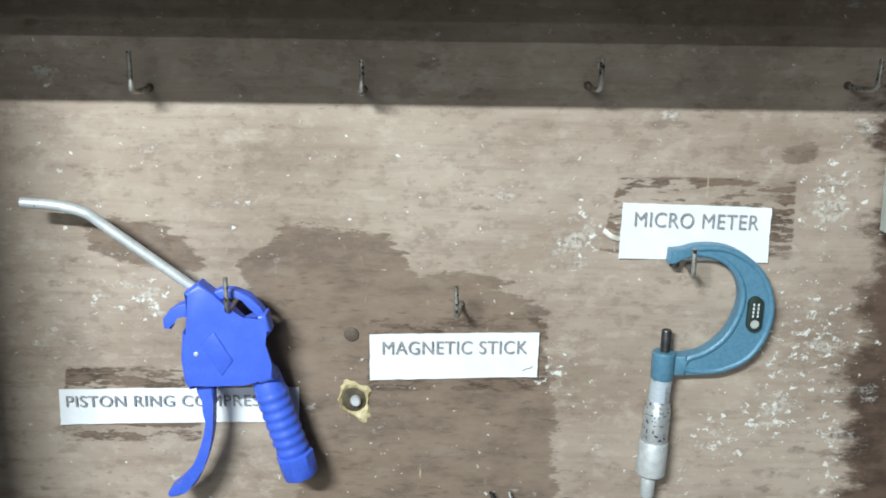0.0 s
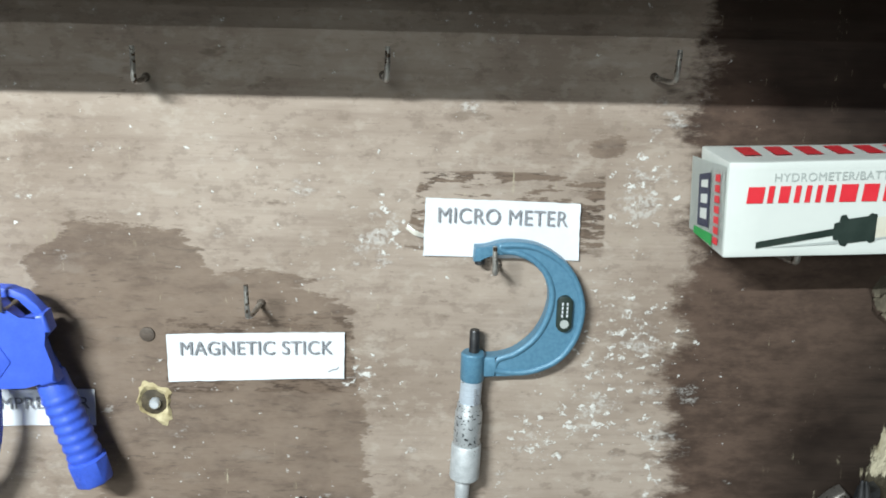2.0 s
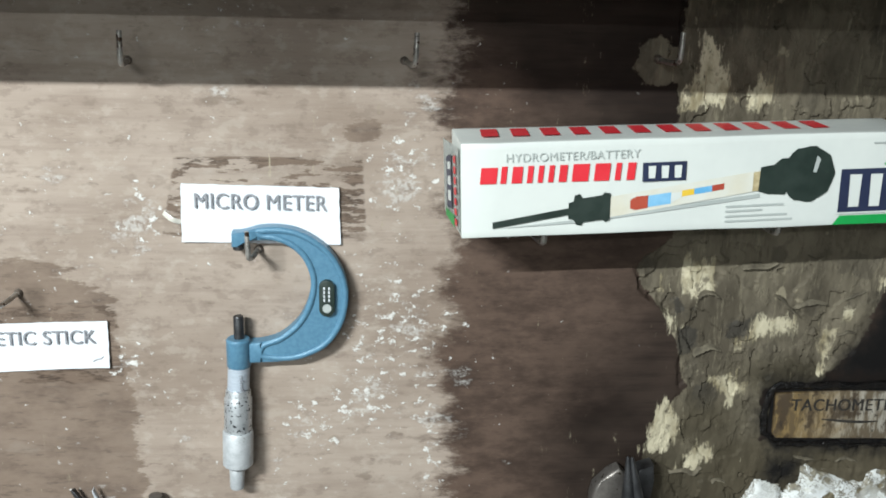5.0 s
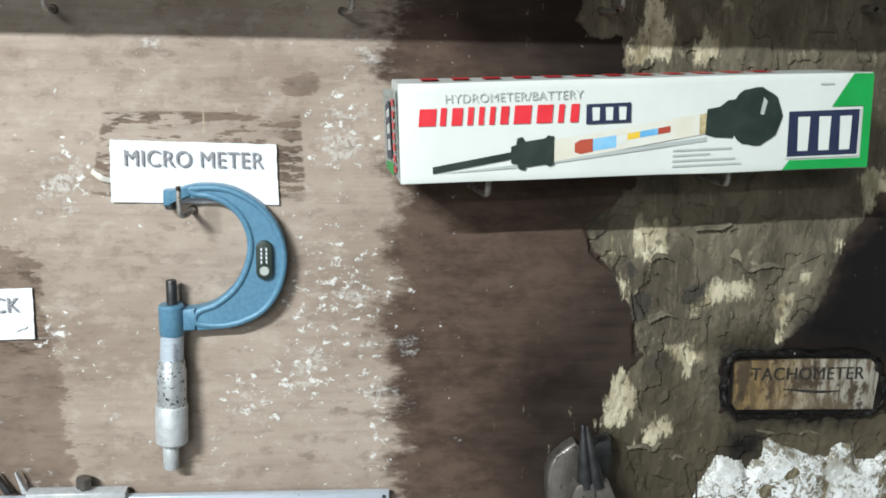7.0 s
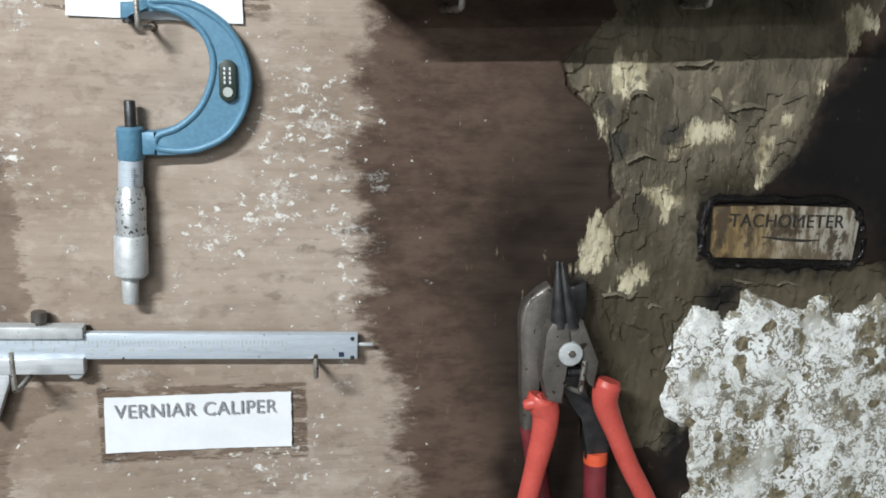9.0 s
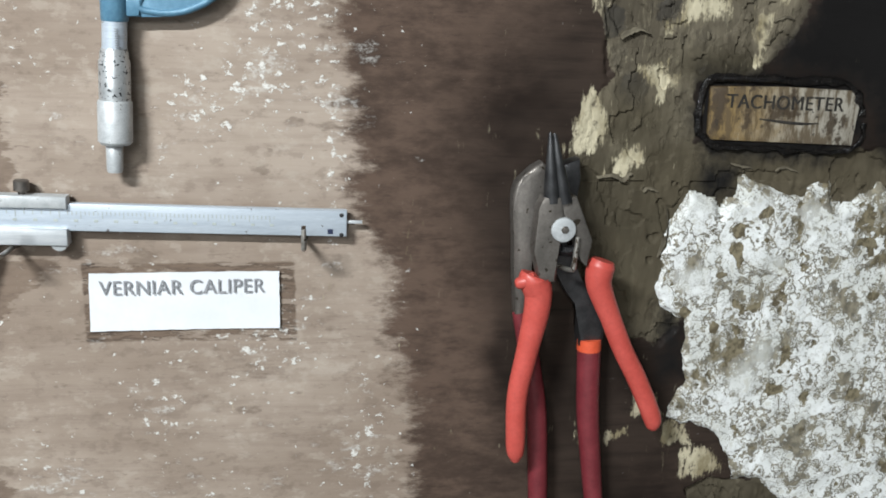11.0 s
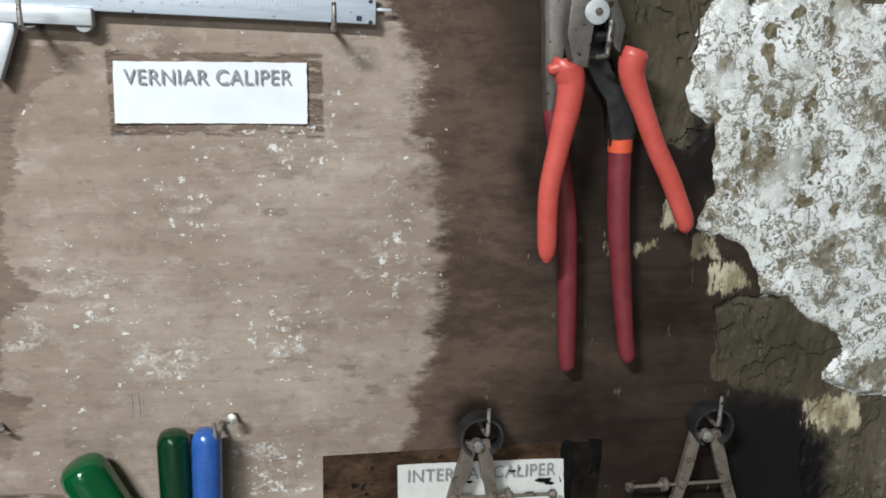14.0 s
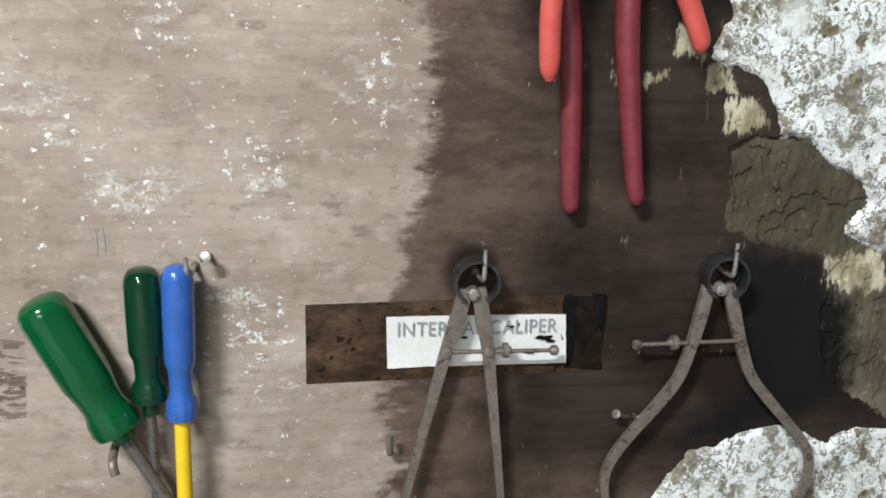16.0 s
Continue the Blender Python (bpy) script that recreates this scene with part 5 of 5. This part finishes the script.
part("grip", rod([(.3464, .029, 1.2072), (.3459, .029, 1.2050), (.3477, .029, 1.1998), (.3486, .029, 1.1958), (.3480, .029, 1.1851), (.3442, .029, 1.1632), (.3402, .029, 1.1376), (.3407, .029, 1.1114), (.3411, .029, 1.1031), (.3414, .029, 1.0985)],
                 [.0074, .0088, .0080, .0075, .0071, .0061, .0057, .0055, .0046, .0022], 22, 5, flat=0.85), RED_GRIP, pl)
part("thumb_stop", lathe((.3352, .031, 1.2028), (.3452, .031, 1.2052), [(0, .0018), (.12, .0030), (.6, .0038), (1, .0042)], 16), RED_GRIP, pl)
part("grip", rod([(.3837, .027, 1.2145), (.3829, .027, 1.2115), (.3821, .027, 1.2065), (.3830, .027, 1.1988), (.3905, .027, 1.1817), (.3993, .027, 1.1626), (.4100, .027, 1.1430), (.4193, .027, 1.1229), (.4209, .027, 1.1168), (.4215, .027, 1.1142)],
                 [.0064, .0078, .0076, .0069, .0058, .0056, .0056, .0054, .0042, .0022], 22, 5, flat=0.9), RED_GRIP, pl)


# ---- screwdrivers ----
def screwdriver(name, top, bottom, tip, r, handle, shaft, shaft_r, label, depth, flutes=0, waist=.72):
    ob = thing(name, (bottom[0], depth, bottom[1]), label, "screwdriver", "screwdrivers on one nail")
    a, b = (top[0], depth, top[1]), (bottom[0], depth, bottom[1])
    prof = [(0, r * .45), (.015, r * .72), (.05, r * .92), (.10, r), (.35, r * 1.01), (.60, r * .99), (.63, r * .94), (.66, r * (waist + .10)), (.70, r * (waist + .04)), (.80, r * waist), (.84, r * (waist + .06)), (.87, r * .97), (.95, r * 1.01), (.985, r * .93), (1, r * .7)]
    bm = lathe(a, b, prof, 36)
    axis = (Vector(B(*b)) - Vector(B(*a)))
    length, axis = axis.length, axis.normalized()
    for v in bm.verts:
        s = (v.co - B(*a)).dot(axis) / length
        c = B(*a) + axis * (s * length)
        out = v.co - c
        if flutes and .05 < s < .6:
            ang = math.atan2(out.y, out.dot(axis.cross(Vector((0, 1, 0)))))
            out *= 1 - .07 * (0.5 + 0.5 * math.cos(ang * flutes)) ** 3
        if .86 < s < .97:
            ang = math.atan2(out.y, out.dot(axis.cross(Vector((0, 1, 0)))))
            out *= 1 - .09 * (0.5 + 0.5 * math.cos(ang * 12))
        v.co = c + out
    part("handle", bm, handle, ob)
    t = (tip[0], depth, tip[1])
    part("ferrule", lathe(b, tuple(Vector(b).lerp(Vector(t), .08)), [(0, r * .5), (.9, r * .46), (1, r * .3)], 20), handle, ob)
    part("shaft", lathe(b, t, [(0, shaft_r), (1, shaft_r)], 16), shaft, ob)
    return ob


screwdriver("screwdriver", (.0832, .9838), (.1195, .9080), (.1560, .8380), .0136, GREEN_BIG, TOOL_STEEL, .0033, "large screwdriver with a green translucent handle and steel shaft", .017, 6, .82)
screwdriver("screwdriver", (.1350, .9985), (.1358, .9235), (.1362, .8200), .0096, GREEN_SMALL, TOOL_STEEL, .0026, "small screwdriver with a dark green translucent handle", .014, 6)
blue = screwdriver("screwdriver", (.1538, 1.0015), (.1526, .9150), (.1514, .8200), .0084, BLUE_HANDLE, YELLOW, .0042, "slim screwdriver with a blue handle and yellow insulated shaft", .020, 0)
for k in range(7):
    part("maker_bar", block(.1520, .1542, BY - .0287, BY - .0281, .9655 + k * .0032, .9675 + k * .0032), BLUE_HANDLE, blue)


# ---- spring calipers ----
def leg_strip(path, widths, d0, d1):
    line = smooth_line([(a, b, 0) for a, b in path], 6)
    n = len(line)
    left, right = [], []
    for i, p in enumerate(line):
        w = (line[min(i + 1, n - 1)] - line[max(i - 1, 0)]).normalized()
        s = i / (n - 1) * (len(widths) - 1)
        k = min(int(s), len(widths) - 2)
        h = widths[k] + (widths[k + 1] - widths[k]) * (s - k)
        left.append((p.x - w.y * h, p.y + w.x * h))
        right.append((p.x + w.y * h, p.y - w.x * h))
    return slab(left + right[::-1], d0, d1, .0006)


def spring_caliper(name, ring, legs, screw_at, nut_x, knob_x, label, depth):
    ob = thing(name, (ring[0], depth, ring[1]), label, "caliper", "spring calipers")
    cx, cz_ = ring
    bow = [(cx + .0122 * math.cos(a), depth + .002, cz_ + .0122 * math.sin(a)) for a in (math.radians(-62 + 304 * k / 18) for k in range(19))]
    bow_bm = bmesh.new()
    sections = []
    for p in bow:
        out = Vector((p[0] - cx, 0, p[2] - cz_)).normalized()
        sections.append([bow_bm.verts.new(B(p[0] + out.x * e, p[1] + f, p[2] + out.z * e)) for e, f in ((-.0008, -.006), (.0008, -.006), (.0008, .006), (-.0008, .006))])
    for a, b in zip(sections, sections[1:]):
        for k in range(4):
            bow_bm.faces.new((a[k], a[(k + 1) % 4], b[(k + 1) % 4], b[k]))
    bow_bm.faces.new(sections[0][::-1])
    bow_bm.faces.new(sections[-1])
    part("bow_spring", bow_bm, DARK_STEEL, ob, "dark spring steel bow")
    for k, (path, widths) in enumerate(legs):
        leg = part("leg", leg_strip(path, widths, depth - .0015, depth + .0022), RUSTY, ob)
        at = min(path, key=lambda p: abs(p[1] - screw_at[1]))
        part("rivet", disc(at[0], screw_at[1], depth + .001, depth + .0046, .0032, 14, .001), RUSTY, leg)
    part("fulcrum", disc(cx - .0015, cz_ - .0075, depth - .001, depth + .005, .0038, 18, .0014), NAIL, ob, "round fulcrum stud")
    x0, z0 = screw_at
    part("adjusting_screw", rod([(x0, depth + .002, z0), (knob_x, depth + .002, z0 - .0008)], .0012, 10, 1), RUSTY, ob)
    s = 1 if knob_x > x0 else -1
    part("screw_end", lathe((knob_x - s * .002, depth + .002, z0 - .0008), (knob_x + s * .003, depth + .002, z0 - .0008), [(0, .0018), (.3, .0030), (.8, .0030), (1, .0016)], 14), RUSTY, ob)
    part("adjusting_nut", lathe((nut_x - .003, depth + .002, z0), (nut_x + .004, depth + .002, z0), [(0, .0020), (.3, .0022), (.35, .0044), (.75, .0044), (.8, .0024), (1, .0022)], 16), RUSTY, ob, "knurled nut")
    return ob


spring_caliper("inside_caliper", (.3112, .9882),
               [([(.3060, .9830), (.3010, .9620), (.2963, .9461), (.2850, .9000), (.2750, .8545), (.2690, .8250)], [.0040, .0042, .0034, .0026, .0020, .0012]),
                ([(.3133, .9830), (.3170, .9620), (.3203, .9453), (.3260, .9000), (.3320, .8510), (.3345, .8250)], [.0040, .0042, .0034, .0026, .0020, .0012])],
               (.2975, .9465), .3290, .3576, "rusty steel inside spring caliper with straight legs, hung on a nail", .012)
spring_caliper("outside_caliper", (.4558, .9880),
               [([(.4478, .9830), (.4445, .9620), (.4414, .9469), (.4352, .9251), (.4230, .9070), (.4091, .8897), (.3990, .8740), (.3953, .8600), (.3985, .8420), (.4080, .8250)], [.0036, .0038, .0034, .0032, .0032, .0030, .0028, .0026, .0022, .0014]),
                ([(.4594, .9830), (.4655, .9640), (.4707, .9487), (.4799, .9263), (.4940, .9090), (.5082, .8937), (.5220, .8780), (.5275, .8640), (.5255, .8460), (.5150, .8260)], [.0036, .0038, .0034, .0032, .0032, .0030, .0028, .0026, .0022, .0014])],
               (.4700, .9482), .4288, .4077, "rusty steel outside spring caliper with bowed legs, hung on a nail", .012)
